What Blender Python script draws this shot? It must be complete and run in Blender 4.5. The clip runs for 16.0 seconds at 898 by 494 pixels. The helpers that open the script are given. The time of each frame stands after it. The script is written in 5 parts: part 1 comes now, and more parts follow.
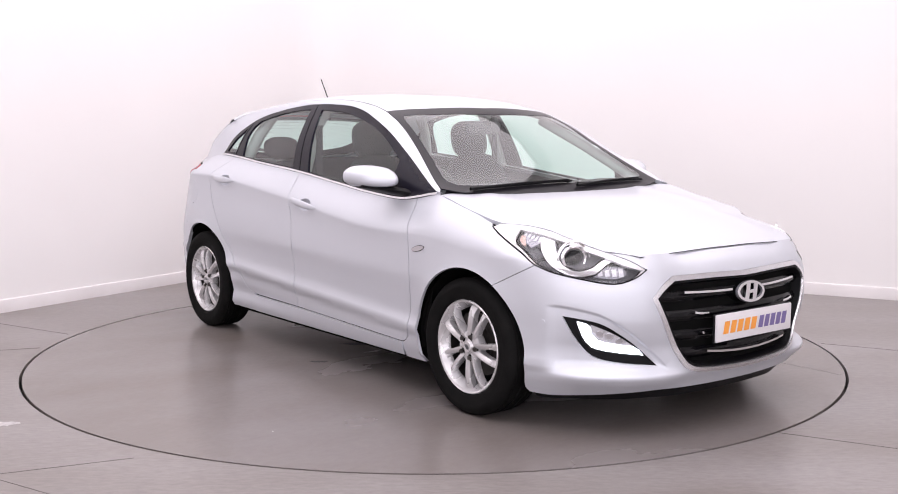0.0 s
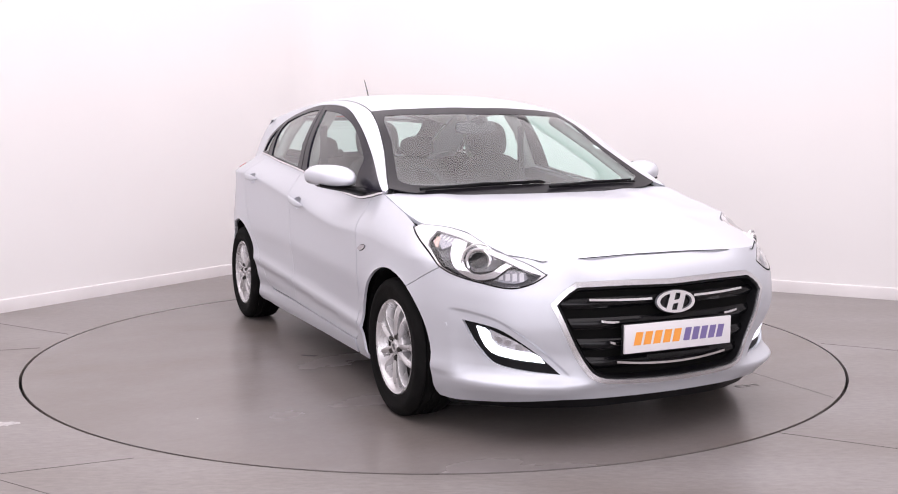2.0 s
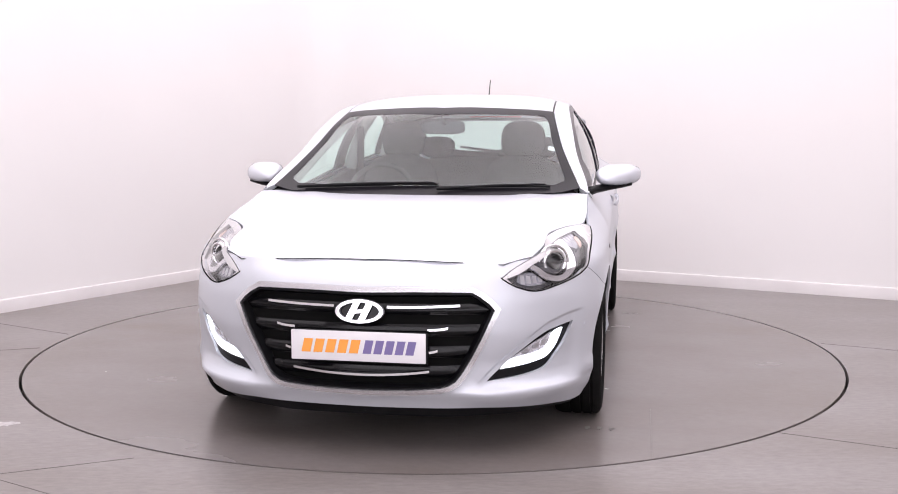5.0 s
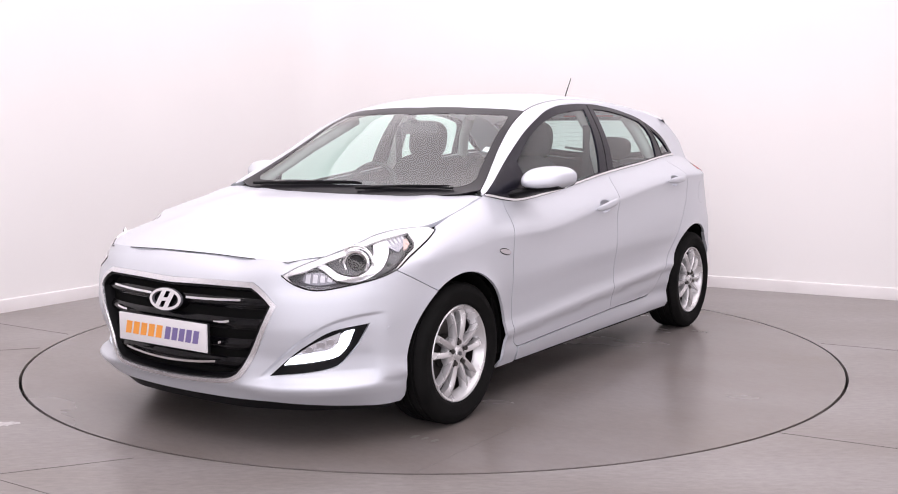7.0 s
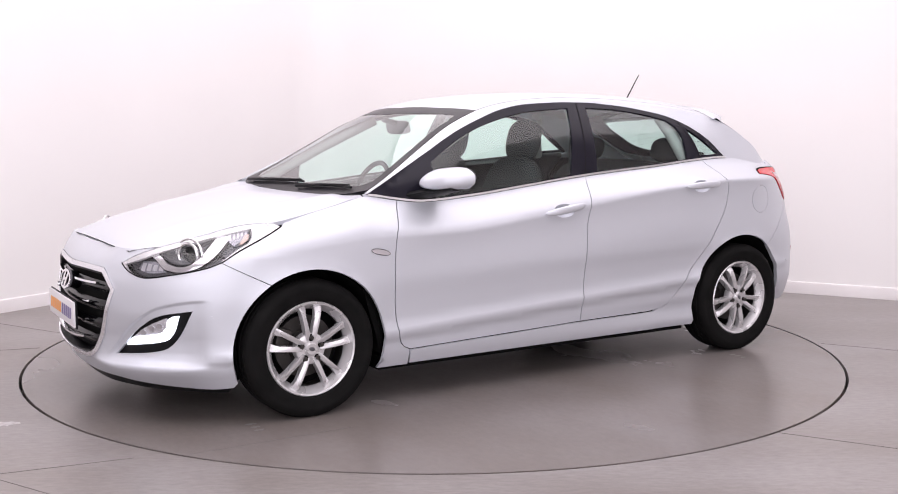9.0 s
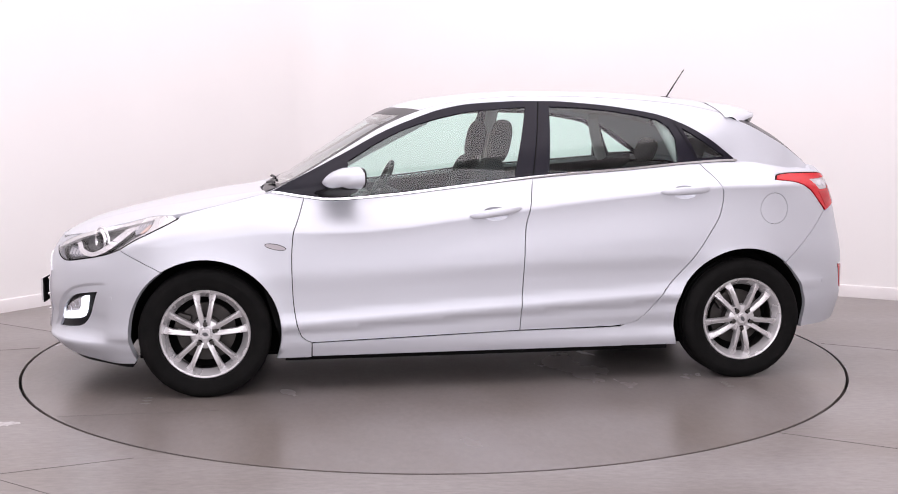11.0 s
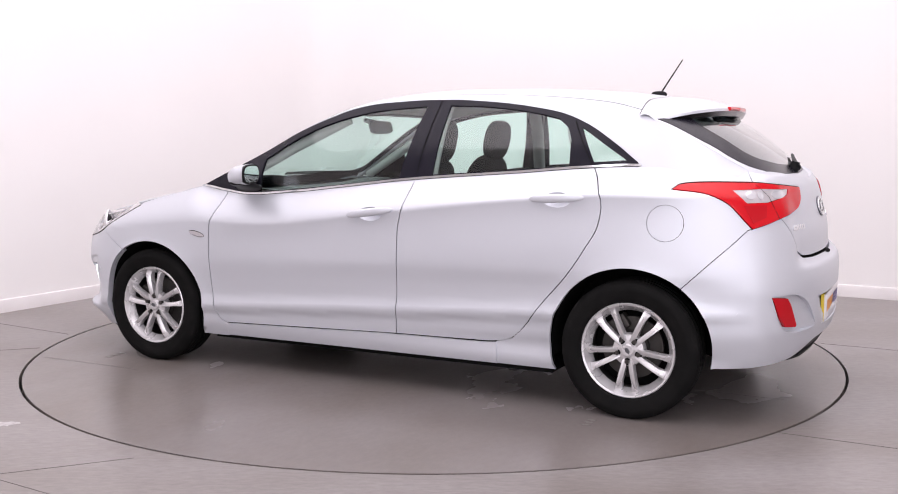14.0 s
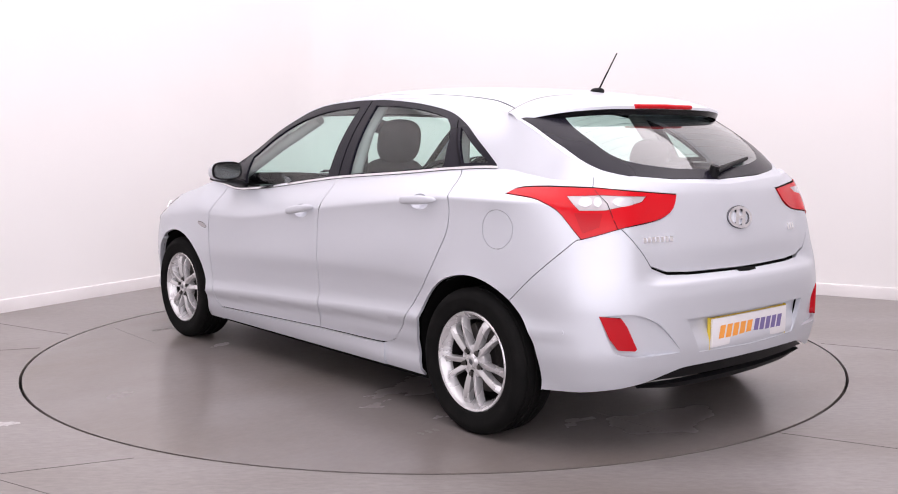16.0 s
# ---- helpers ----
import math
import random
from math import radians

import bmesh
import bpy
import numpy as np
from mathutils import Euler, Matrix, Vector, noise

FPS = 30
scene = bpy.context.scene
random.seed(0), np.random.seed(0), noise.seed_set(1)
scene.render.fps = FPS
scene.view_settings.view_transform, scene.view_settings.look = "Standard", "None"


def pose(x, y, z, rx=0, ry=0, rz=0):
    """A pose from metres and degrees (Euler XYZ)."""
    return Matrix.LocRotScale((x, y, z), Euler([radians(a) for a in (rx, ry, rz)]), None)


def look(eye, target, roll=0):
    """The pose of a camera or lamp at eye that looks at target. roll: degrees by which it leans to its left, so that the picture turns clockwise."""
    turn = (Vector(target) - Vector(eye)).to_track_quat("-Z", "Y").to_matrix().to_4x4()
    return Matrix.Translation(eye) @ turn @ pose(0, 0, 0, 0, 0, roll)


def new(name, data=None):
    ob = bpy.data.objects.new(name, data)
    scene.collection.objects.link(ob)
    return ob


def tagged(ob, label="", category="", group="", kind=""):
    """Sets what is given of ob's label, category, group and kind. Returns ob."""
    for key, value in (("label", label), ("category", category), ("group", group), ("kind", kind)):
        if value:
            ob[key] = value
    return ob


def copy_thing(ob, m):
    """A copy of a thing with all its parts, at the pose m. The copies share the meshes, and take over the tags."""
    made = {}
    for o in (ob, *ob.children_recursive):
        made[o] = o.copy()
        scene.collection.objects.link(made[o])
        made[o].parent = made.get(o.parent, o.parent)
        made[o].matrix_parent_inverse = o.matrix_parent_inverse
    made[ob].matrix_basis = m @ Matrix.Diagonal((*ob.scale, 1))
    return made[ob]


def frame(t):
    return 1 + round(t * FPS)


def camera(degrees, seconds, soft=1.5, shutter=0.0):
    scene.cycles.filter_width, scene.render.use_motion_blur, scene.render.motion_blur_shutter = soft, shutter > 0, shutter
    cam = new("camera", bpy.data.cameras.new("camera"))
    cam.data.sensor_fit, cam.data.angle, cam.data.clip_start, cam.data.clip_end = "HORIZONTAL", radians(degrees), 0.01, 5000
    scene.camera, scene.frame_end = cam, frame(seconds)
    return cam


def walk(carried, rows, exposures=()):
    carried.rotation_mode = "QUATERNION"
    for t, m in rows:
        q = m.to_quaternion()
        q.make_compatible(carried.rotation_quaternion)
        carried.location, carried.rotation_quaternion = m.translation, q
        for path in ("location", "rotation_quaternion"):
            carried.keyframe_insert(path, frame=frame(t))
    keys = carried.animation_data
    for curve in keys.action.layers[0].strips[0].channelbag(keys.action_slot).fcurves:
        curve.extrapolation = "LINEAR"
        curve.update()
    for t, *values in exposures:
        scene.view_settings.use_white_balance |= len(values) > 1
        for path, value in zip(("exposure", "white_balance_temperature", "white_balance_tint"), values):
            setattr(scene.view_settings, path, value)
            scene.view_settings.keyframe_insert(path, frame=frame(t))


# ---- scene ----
# ---- camera on a fixed tripod ----
cam = camera(47.34, 16.0, soft=1.0)
EYE = (0.0, -5.876, 1.2516)
AIM = (0.0778, 0.085, 0.5732)
walk(cam, [(0.0, look(EYE, AIM, 0.02)), (16.0, look(EYE, AIM, 0.02))])

# ---- light: an evenly lit white photo room under a large diffuse ceiling ----
world = bpy.data.worlds.new("room_world")
scene.world = world
world.use_nodes = True
world.node_tree.nodes["Background"].inputs["Color"].default_value = (0.9, 0.93, 1.0, 1)
world.node_tree.nodes["Background"].inputs["Strength"].default_value = 0.15
scene.view_settings.exposure = 0.47


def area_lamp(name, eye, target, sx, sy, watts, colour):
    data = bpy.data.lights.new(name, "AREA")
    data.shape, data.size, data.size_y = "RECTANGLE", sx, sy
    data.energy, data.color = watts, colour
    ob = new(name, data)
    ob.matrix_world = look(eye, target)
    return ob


# a large diffuse panel hangs below the ceiling, turned with the walls; a wide unseen fill is added behind the camera to
# lift the car's sides
ceiling_panel = area_lamp("ceiling_softbox", (0.2, -1.2, 4.15), (0.2, -1.2, 0.0), 7.6, 7.6, 236, (1.0, 0.928, 0.985))
ceiling_panel.matrix_world = pose(0.2, -1.2, 4.15, 0, 0, -30.5)
area_lamp("front_fill", (0.45, -6.8, 2.0), (0.45, 0.0, 1.3), 7.6, 3.6, 135, (0.96, 0.922, 1.0))
# ---- materials ----
def material(name, colour, rough=0.5, metal=0.0, coat=0.0, **more):
    m = bpy.data.materials.new(name)
    m.use_nodes = True
    b = m.node_tree.nodes["Principled BSDF"]
    b.inputs["Base Color"].default_value = (*colour, 1)
    b.inputs["Roughness"].default_value = rough
    b.inputs["Metallic"].default_value = metal
    b.inputs["Coat Weight"].default_value = coat
    b.inputs["Coat Roughness"].default_value = 0.04
    for key, value in more.items():
        b.inputs[key.replace("_", " ")].default_value = value
    return m


def node(m, kind, **inputs):
    n = m.node_tree.nodes.new(kind)
    for key, value in inputs.items():
        n.inputs[key].default_value = value
    return n


def vary(m, a, b, scale, detail=4.0, rough=None, bump=0.0, bump_scale=None, stretch=(1, 1, 1), fine=0.0):
    """Mix the base colour between a and b by noise at object scale; roughness range and fine relief as asked."""
    nt, bs = m.node_tree, m.node_tree.nodes["Principled BSDF"]
    tc, mp = nt.nodes.new("ShaderNodeTexCoord"), nt.nodes.new("ShaderNodeMapping")
    mp.inputs["Scale"].default_value = stretch
    nt.links.new(tc.outputs["Object"], mp.inputs["Vector"])
    nz = node(m, "ShaderNodeTexNoise", Scale=scale, Detail=detail)
    nt.links.new(mp.outputs["Vector"], nz.inputs["Vector"])
    cr = nt.nodes.new("ShaderNodeValToRGB")
    cr.color_ramp.elements[0].position, cr.color_ramp.elements[1].position = 0.3, 0.7
    cr.color_ramp.elements[0].color, cr.color_ramp.elements[1].color = (*a, 1), (*b, 1)
    nt.links.new(nz.outputs["Fac"], cr.inputs["Fac"])
    if fine:
        nf = node(m, "ShaderNodeTexNoise", Scale=scale * 26, Detail=5.0, Roughness=0.7)
        nt.links.new(mp.outputs["Vector"], nf.inputs["Vector"])
        mf = node(m, "ShaderNodeMapRange", **{"From Min": 0.3, "From Max": 0.7, "To Min": 1 - fine, "To Max": 1 + fine})
        nt.links.new(nf.outputs["Fac"], mf.inputs["Value"])
        mx = nt.nodes.new("ShaderNodeVectorMath")
        mx.operation = "MULTIPLY"
        nt.links.new(cr.outputs["Color"], mx.inputs[0])
        nt.links.new(mf.outputs["Result"], mx.inputs[1])
        nt.links.new(mx.outputs["Vector"], bs.inputs["Base Color"])
    else:
        nt.links.new(cr.outputs["Color"], bs.inputs["Base Color"])
    if rough:
        mr = node(m, "ShaderNodeMapRange", **{"From Min": 0.3, "From Max": 0.7, "To Min": rough[0], "To Max": rough[1]})
        nt.links.new(nz.outputs["Fac"], mr.inputs["Value"])
        nt.links.new(mr.outputs["Result"], bs.inputs["Roughness"])
    if bump:
        n2 = node(m, "ShaderNodeTexNoise", Scale=bump_scale or scale * 12, Detail=3.0)
        nt.links.new(mp.outputs["Vector"], n2.inputs["Vector"])
        bp = node(m, "ShaderNodeBump", Strength=bump, Distance=0.002)
        nt.links.new(n2.outputs["Fac"], bp.inputs["Height"])
        nt.links.new(bp.outputs["Normal"], bs.inputs["Normal"])
    return m


def paint_material():
    m = material("silver_paint", (0.622, 0.640, 0.690), 0.46, 0.44, 0.32)
    nt, bs = m.node_tree, m.node_tree.nodes["Principled BSDF"]
    tc = nt.nodes.new("ShaderNodeTexCoord")
    fl = node(m, "ShaderNodeTexNoise", Scale=900.0, Detail=1.0)
    nt.links.new(tc.outputs["Object"], fl.inputs["Vector"])
    mr = node(m, "ShaderNodeMapRange", **{"From Min": 0.3, "From Max": 0.7, "To Min": 0.41, "To Max": 0.51})
    nt.links.new(fl.outputs["Fac"], mr.inputs["Value"])
    nt.links.new(mr.outputs["Result"], bs.inputs["Roughness"])
    return m


def glass_material(name, tint, gloss=1.0, base=0.05):
    """A thin pane: tinted see-through with a mirror sheen that grows towards grazing angles."""
    m = bpy.data.materials.new(name)
    m.use_nodes = True
    nt = m.node_tree
    nt.nodes.clear()
    out = nt.nodes.new("ShaderNodeOutputMaterial")
    mix, tr, gl = nt.nodes.new("ShaderNodeMixShader"), nt.nodes.new("ShaderNodeBsdfTransparent"), nt.nodes.new("ShaderNodeBsdfGlossy")
    lw = node(m, "ShaderNodeLayerWeight", Blend=0.5)
    pw, fr = nt.nodes.new("ShaderNodeMath"), nt.nodes.new("ShaderNodeMath")
    pw.operation, pw.inputs[1].default_value = "POWER", 4.0
    fr.operation, fr.inputs[1].default_value, fr.inputs[2].default_value = "MULTIPLY_ADD", 0.90, base
    nt.links.new(lw.outputs["Facing"], pw.inputs[0])
    nt.links.new(pw.outputs["Value"], fr.inputs[0])
    tr.inputs["Color"].default_value = (*tint, 1)
    gl.inputs["Color"].default_value = (gloss, gloss, gloss, 1)
    gl.inputs["Roughness"].default_value = 0.02
    nt.links.new(fr.outputs["Value"], mix.inputs["Fac"])
    nt.links.new(tr.outputs["BSDF"], mix.inputs[1])
    nt.links.new(gl.outputs["BSDF"], mix.inputs[2])
    nt.links.new(mix.outputs["Shader"], out.inputs["Surface"])
    return m


def glow_material(name, colour, strength):
    m = material(name, colour, 0.4)
    b = m.node_tree.nodes["Principled BSDF"]
    b.inputs["Emission Color"].default_value = (*colour, 1)
    b.inputs["Emission Strength"].default_value = strength
    return m


PAINT = paint_material()
BLACK = vary(material("black_plastic", (0.012, 0.012, 0.014), 0.45, Specular_IOR_Level=0.14), (0.005, 0.005, 0.006), (0.009, 0.009, 0.010), 9, bump=0.08, bump_scale=160)
GLOSS_BLACK = material("gloss_black", (0.004, 0.004, 0.005), 0.16, 0.0, 0.0, Specular_IOR_Level=0.28)
DARK = material("dark_cavity", (0.005, 0.005, 0.005), 0.9, Specular_IOR_Level=0.1)
TRIM = material("window_frame_black", (0.012, 0.011, 0.018), 0.26, Specular_IOR_Level=0.22)
SCREEN_PRINT = material("screen_border_print", (0.012, 0.011, 0.014), 0.30, Specular_IOR_Level=0.16)
CHROME = material("chrome", (0.86, 0.86, 0.88), 0.10, 1.0)
GLASS = glass_material("tinted_glass", (0.82, 0.98, 0.925), base=0.06)
REAR_GLASS = glass_material("rear_tinted_glass", (0.80, 0.94, 0.90), base=0.18)
CLEAR = glass_material("clear_lens", (0.95, 0.95, 0.96))
RUBBER = vary(material("tyre_rubber", (0.02, 0.02, 0.02), 0.75, Specular_IOR_Level=0.06), (0.006, 0.006, 0.006), (0.011, 0.0105, 0.0105), 14, rough=(0.65, 0.85), bump=0.3, bump_scale=300)
ALLOY = vary(material("alloy", (0.64, 0.63, 0.64), 0.28, 0.5, 0.3), (0.60, 0.59, 0.60), (0.67, 0.66, 0.67), 5, rough=(0.24, 0.30))
DEEP_RED = material("deep_red_lens", (0.46, 0.003, 0.010), 0.2, 0.0, 0.0, Specular_IOR_Level=0.3)
RED_LENS = material("red_lens", (0.58, 0.003, 0.010), 0.16, 0.0, 0.0, Specular_IOR_Level=0.3)
WHITE_LENS = material("white_lens", (0.50, 0.47, 0.49), 0.16, 0.1, 0.4)
AMBER = material("amber_lens", (0.60, 0.42, 0.36), 0.2, 0.0, 0.5)
REFLECTOR = material("lamp_reflector", (0.62, 0.62, 0.65), 0.30, 0.8)
LAMP_GREY = material("lamp_housing", (0.09, 0.09, 0.10), 0.35, 0.3)
DRL_GLOW = glow_material("running_light_glow", (0.86, 0.90, 1.0), 3.0)
PLATE_WHITE = material("plate_white", (0.80, 0.78, 0.80), 0.35)
PLATE_YELLOW = material("plate_yellow", (0.75, 0.55, 0.05), 0.35)
ORANGE = material("orange_print", (0.95, 0.38, 0.07), 0.5)
PURPLE = material("purple_print", (0.20, 0.16, 0.36), 0.5)
FOG_GREY = material("lamp_lens_grey", (0.36, 0.36, 0.40), 0.25, 0.3)
SATIN = material("satin_silver", (0.82, 0.82, 0.85), 0.24, 0.85)
FOG_BRIGHT = material("fog_reflector_silver", (0.80, 0.80, 0.84), 0.22, 0.6)
FABRIC = vary(material("seat_fabric", (0.03, 0.03, 0.035), 0.9), (0.016, 0.017, 0.020), (0.030, 0.032, 0.036), 30, bump=0.12, bump_scale=120)
DASH = vary(material("dashboard_plastic", (0.03, 0.032, 0.035), 0.6), (0.025, 0.027, 0.03), (0.04, 0.042, 0.045), 12, bump=0.1, bump_scale=150)
LINER = vary(material("headlining", (0.45, 0.45, 0.45), 0.9), (0.40, 0.40, 0.40), (0.50, 0.50, 0.49), 8)
BRAKE = material("brake_steel", (0.055, 0.050, 0.047), 0.5, 0.6)
# ---- mesh helpers ----
def finish(bm, name, mat, parent=None, label="", smooth=True):
    me = bpy.data.meshes.new(name)
    bm.to_mesh(me)
    bm.free()
    for p in me.polygons:
        p.use_smooth = smooth
    if smooth:
        me.set_sharp_from_angle(angle=radians(38))
    me.materials.append(mat)
    ob = new(name, me)
    if parent:
        ob.parent = parent
    if label:
        ob["label"] = label
    return ob


def part(name, bm, mat, parent, label="", smooth=True):
    """One mesh object under a thing or under a part."""
    return finish(bm, name, mat, parent, label, smooth)


def box(bm, x0, x1, y0, y1, z0, z1, bevel=0.0):
    made = bmesh.ops.create_cube(bm, size=1.0)["verts"]
    for v in made:
        v.co = Vector(((x0 + x1) / 2 + v.co.x * (x1 - x0), (y0 + y1) / 2 + v.co.y * (y1 - y0), (z0 + z1) / 2 + v.co.z * (z1 - z0)))
    if bevel:
        edges = list({e for v in made for e in v.link_edges})
        bmesh.ops.bevel(bm, geom=edges, offset=bevel, segments=2, affect="EDGES", profile=0.6)
    return bm


def prism(bm, outline, z0, z1):
    """A solid from a closed outline in x, y between two heights."""
    lo = [bm.verts.new((x, y, z0)) for x, y in outline]
    hi = [bm.verts.new((x, y, z1)) for x, y in outline]
    n = len(outline)
    bm.faces.new(hi)
    bm.faces.new(lo[::-1])
    for i in range(n):
        bm.faces.new((lo[i], lo[(i + 1) % n], hi[(i + 1) % n], hi[i]))
    bmesh.ops.recalc_face_normals(bm, faces=bm.faces)
    return bm


def tube(bm, points, radius, sides=10, taper=None):
    """A round bar along points."""
    rings = []
    n = len(points)
    for i, p in enumerate(points):
        p = Vector(p)
        d = (Vector(points[min(i + 1, n - 1)]) - Vector(points[max(i - 1, 0)])).normalized()
        a = d.orthogonal().normalized()
        if abs(d.z) < 0.95:
            a = d.cross(Vector((0, 0, 1))).normalized()
        b = d.cross(a)
        r = radius if taper is None else radius + (taper - radius) * i / (n - 1)
        rings.append([bm.verts.new(p + (a * math.cos(k * 2 * math.pi / sides) + b * math.sin(k * 2 * math.pi / sides)) * r) for k in range(sides)])
    for r0, r1 in zip(rings, rings[1:]):
        for k in range(sides):
            bm.faces.new((r0[k], r0[(k + 1) % sides], r1[(k + 1) % sides], r1[k]))
    bm.faces.new(rings[0][::-1])
    bm.faces.new(rings[-1])
    bmesh.ops.recalc_face_normals(bm, faces=bm.faces)
    return bm


# ---- the room: two white walls that meet in a corner, grey floor, round platform let into it ----
CORNER = Vector((-1.10, 4.13, 0))
WAY_A, WAY_B = Vector((-0.535, -0.845, 0)).normalized(), Vector((0.872, -0.489, 0)).normalized()
PLATFORM_R = 2.242


def floor_material():
    m = vary(material("grey_floor", (0.2, 0.19, 0.19), 0.3), (0.182, 0.158, 0.143), (0.272, 0.252, 0.249), 1.3, 8.0, rough=(0.30, 0.36), bump=0.04, bump_scale=40, stretch=(0.5, 1.5, 1), fine=0.17)
    return m


FLOOR = floor_material()
DISC = vary(material("platform_vinyl", (0.2, 0.19, 0.19), 0.3), (0.172, 0.148, 0.134), (0.220, 0.200, 0.196), 1.1, 6.0, rough=(0.25, 0.28), bump=0.03, bump_scale=40, stretch=(1.2, 0.7, 1), fine=0.05)
WALL = vary(material("white_wall_paint", (0.8, 0.78, 0.78), 0.75), (0.875, 0.855, 0.85), (0.90, 0.88, 0.875), 0.8, 3.0, bump=0.05, bump_scale=90)
BOARD = vary(material("white_gloss_board", (0.78, 0.75, 0.75), 0.4), (0.76, 0.73, 0.73), (0.82, 0.79, 0.79), 3.0)
SEAM = material("floor_joint", (0.022, 0.020, 0.020), 0.8)
JOINT = material("worn_joint", (0.135, 0.12, 0.115), 0.7)
SCUFF = vary(material("worn_patch", (0.5, 0.48, 0.48), 0.7), (0.36, 0.34, 0.34), (0.58, 0.56, 0.56), 30)


def room():
    seg = 160
    ring = [(math.cos(2 * math.pi * i / seg), math.sin(2 * math.pi * i / seg)) for i in range(seg)]
    # floor sheet with a round opening
    bm = bmesh.new()
    inner = [bm.verts.new((x * (PLATFORM_R + 0.006), y * (PLATFORM_R + 0.006), 0)) for x, y in ring]
    lip = [bm.verts.new((x * (PLATFORM_R + 0.006), y * (PLATFORM_R + 0.006), -0.08)) for x, y in ring]
    outer = [bm.verts.new((x * 12, y * 12, 0)) for x, y in ring]
    for i in range(seg):
        j = (i + 1) % seg
        bm.faces.new((inner[i], outer[i], outer[j], inner[j]))
        bm.faces.new((lip[i], inner[i], inner[j], lip[j]))
    tagged(finish(bm, "floor", FLOOR, smooth=False), "scuffed grey sheet floor of a white photo room", "floor", kind="structure")
    bm = bmesh.new()
    pit = [bm.verts.new((x * 2.4, y * 2.4, -0.085)) for x, y in ring]
    bm.faces.new(pit)
    tagged(finish(bm, "platform_pit", SEAM, smooth=False), "dark pit floor beneath the round platform", "floor", kind="structure")
    # one wall sheet round two sides, with a softly rounded corner, and its skirting
    bend = 0.42
    line = [CORNER + WAY_A * 11.0]
    a, b = CORNER + WAY_A * bend, CORNER + WAY_B * bend
    line += [a * (1 - t) ** 2 + CORNER * 2 * t * (1 - t) + b * t * t for t in (i / 14 for i in range(15))]
    line += [CORNER + WAY_B * 11.0]

    def strip(name, prof, mat):
        bm = bmesh.new()
        cols = []
        for k, p in enumerate(line):
            d = (line[min(k + 1, len(line) - 1)] - line[max(k - 1, 0)]).normalized()
            n = Vector((d.y, -d.x, 0))
            cols.append([bm.verts.new((p.x + n.x * q, p.y + n.y * q, z)) for q, z in prof])
        for c0, c1 in zip(cols, cols[1:]):
            for k in range(len(prof)):
                bm.faces.new((c0[k], c0[(k + 1) % len(prof)], c1[(k + 1) % len(prof)], c1[k]))
        bm.faces.new(cols[0])
        bm.faces.new(cols[-1])
        bmesh.ops.recalc_face_normals(bm, faces=bm.faces)
        return finish(bm, name, mat)
    tagged(strip("wall_north", [(0, -0.01), (0, 4.3), (-0.15, 4.3), (-0.15, -0.01)], WALL), "plain white painted wall running round a rounded corner", "wall", kind="structure")
    tagged(strip("baseboard", [(0, -0.005), (0.016, -0.005), (0.016, 0.078), (0.012, 0.088), (0.0, 0.092)], BOARD), "low white skirting board along the wall", "skirting", kind="structure")
    # walls and ceiling out of view that close the room
    far_a, far_b = CORNER + WAY_A * 10.9, CORNER + WAY_B * 10.9
    far = far_a + far_b - CORNER
    for name, p, q in (("wall_south", far_a, far), ("wall_east", far_b, far)):
        d = (q - p).normalized()
        o = Vector((d.y, -d.x, 0))
        if o.dot(p) < 0:
            o = -o
        bm = prism(bmesh.new(), [(p.x, p.y), (q.x, q.y), (q.x + o.x * 0.15, q.y + o.y * 0.15), (p.x + o.x * 0.15, p.y + o.y * 0.15)], -0.01, 4.3)
        tagged(finish(bm, name, WALL, smooth=False), "plain white painted wall closing the photo room", "wall", kind="structure")
    bm = prism(bmesh.new(), [(p.x, p.y) for p in (CORNER, far_a, far, far_b)], 4.3, 4.4)
    tagged(finish(bm, "ceiling", WALL, smooth=False), "plain white ceiling of the photo room", "ceiling", kind="structure")
    # joints in the floor sheet
    for x0, y0, x1, y1, w in ((1.43, -1.74, 3.2, -2.72, 0.0014), (-1.70, -2.26, -1.16, -2.04, 0.0012), (-1.75, -2.17, -1.20, -2.52, 0.0014), (-3.3, 1.02, -2.27, 0.38, 0.0018), (-2.6, -0.12, -2.29, -0.02, 0.0018), (2.28, 0.05, 3.0, -0.34, 0.0012)):
        d = Vector((x1 - x0, y1 - y0, 0)).normalized()
        n = Vector((-d.y, d.x, 0)) * w
        bm = prism(bmesh.new(), [(x0 + n.x, y0 + n.y), (x0 - n.x, y0 - n.y), (x1 - n.x, y1 - n.y), (x1 + n.x, y1 + n.y)], -0.002, 0.0012)
        tagged(finish(bm, "floor_joint", JOINT, smooth=False), "thin dark joint between floor sheets", "joint", kind="structure")
    # worn pale patch in the floor sheet
    tagged(finish(blot(-1.87, -1.575, 0.10, 0.045, 5), "worn_patch", SCUFF, smooth=False), "pale worn patch in the grey floor", "floor mark", kind="structure")


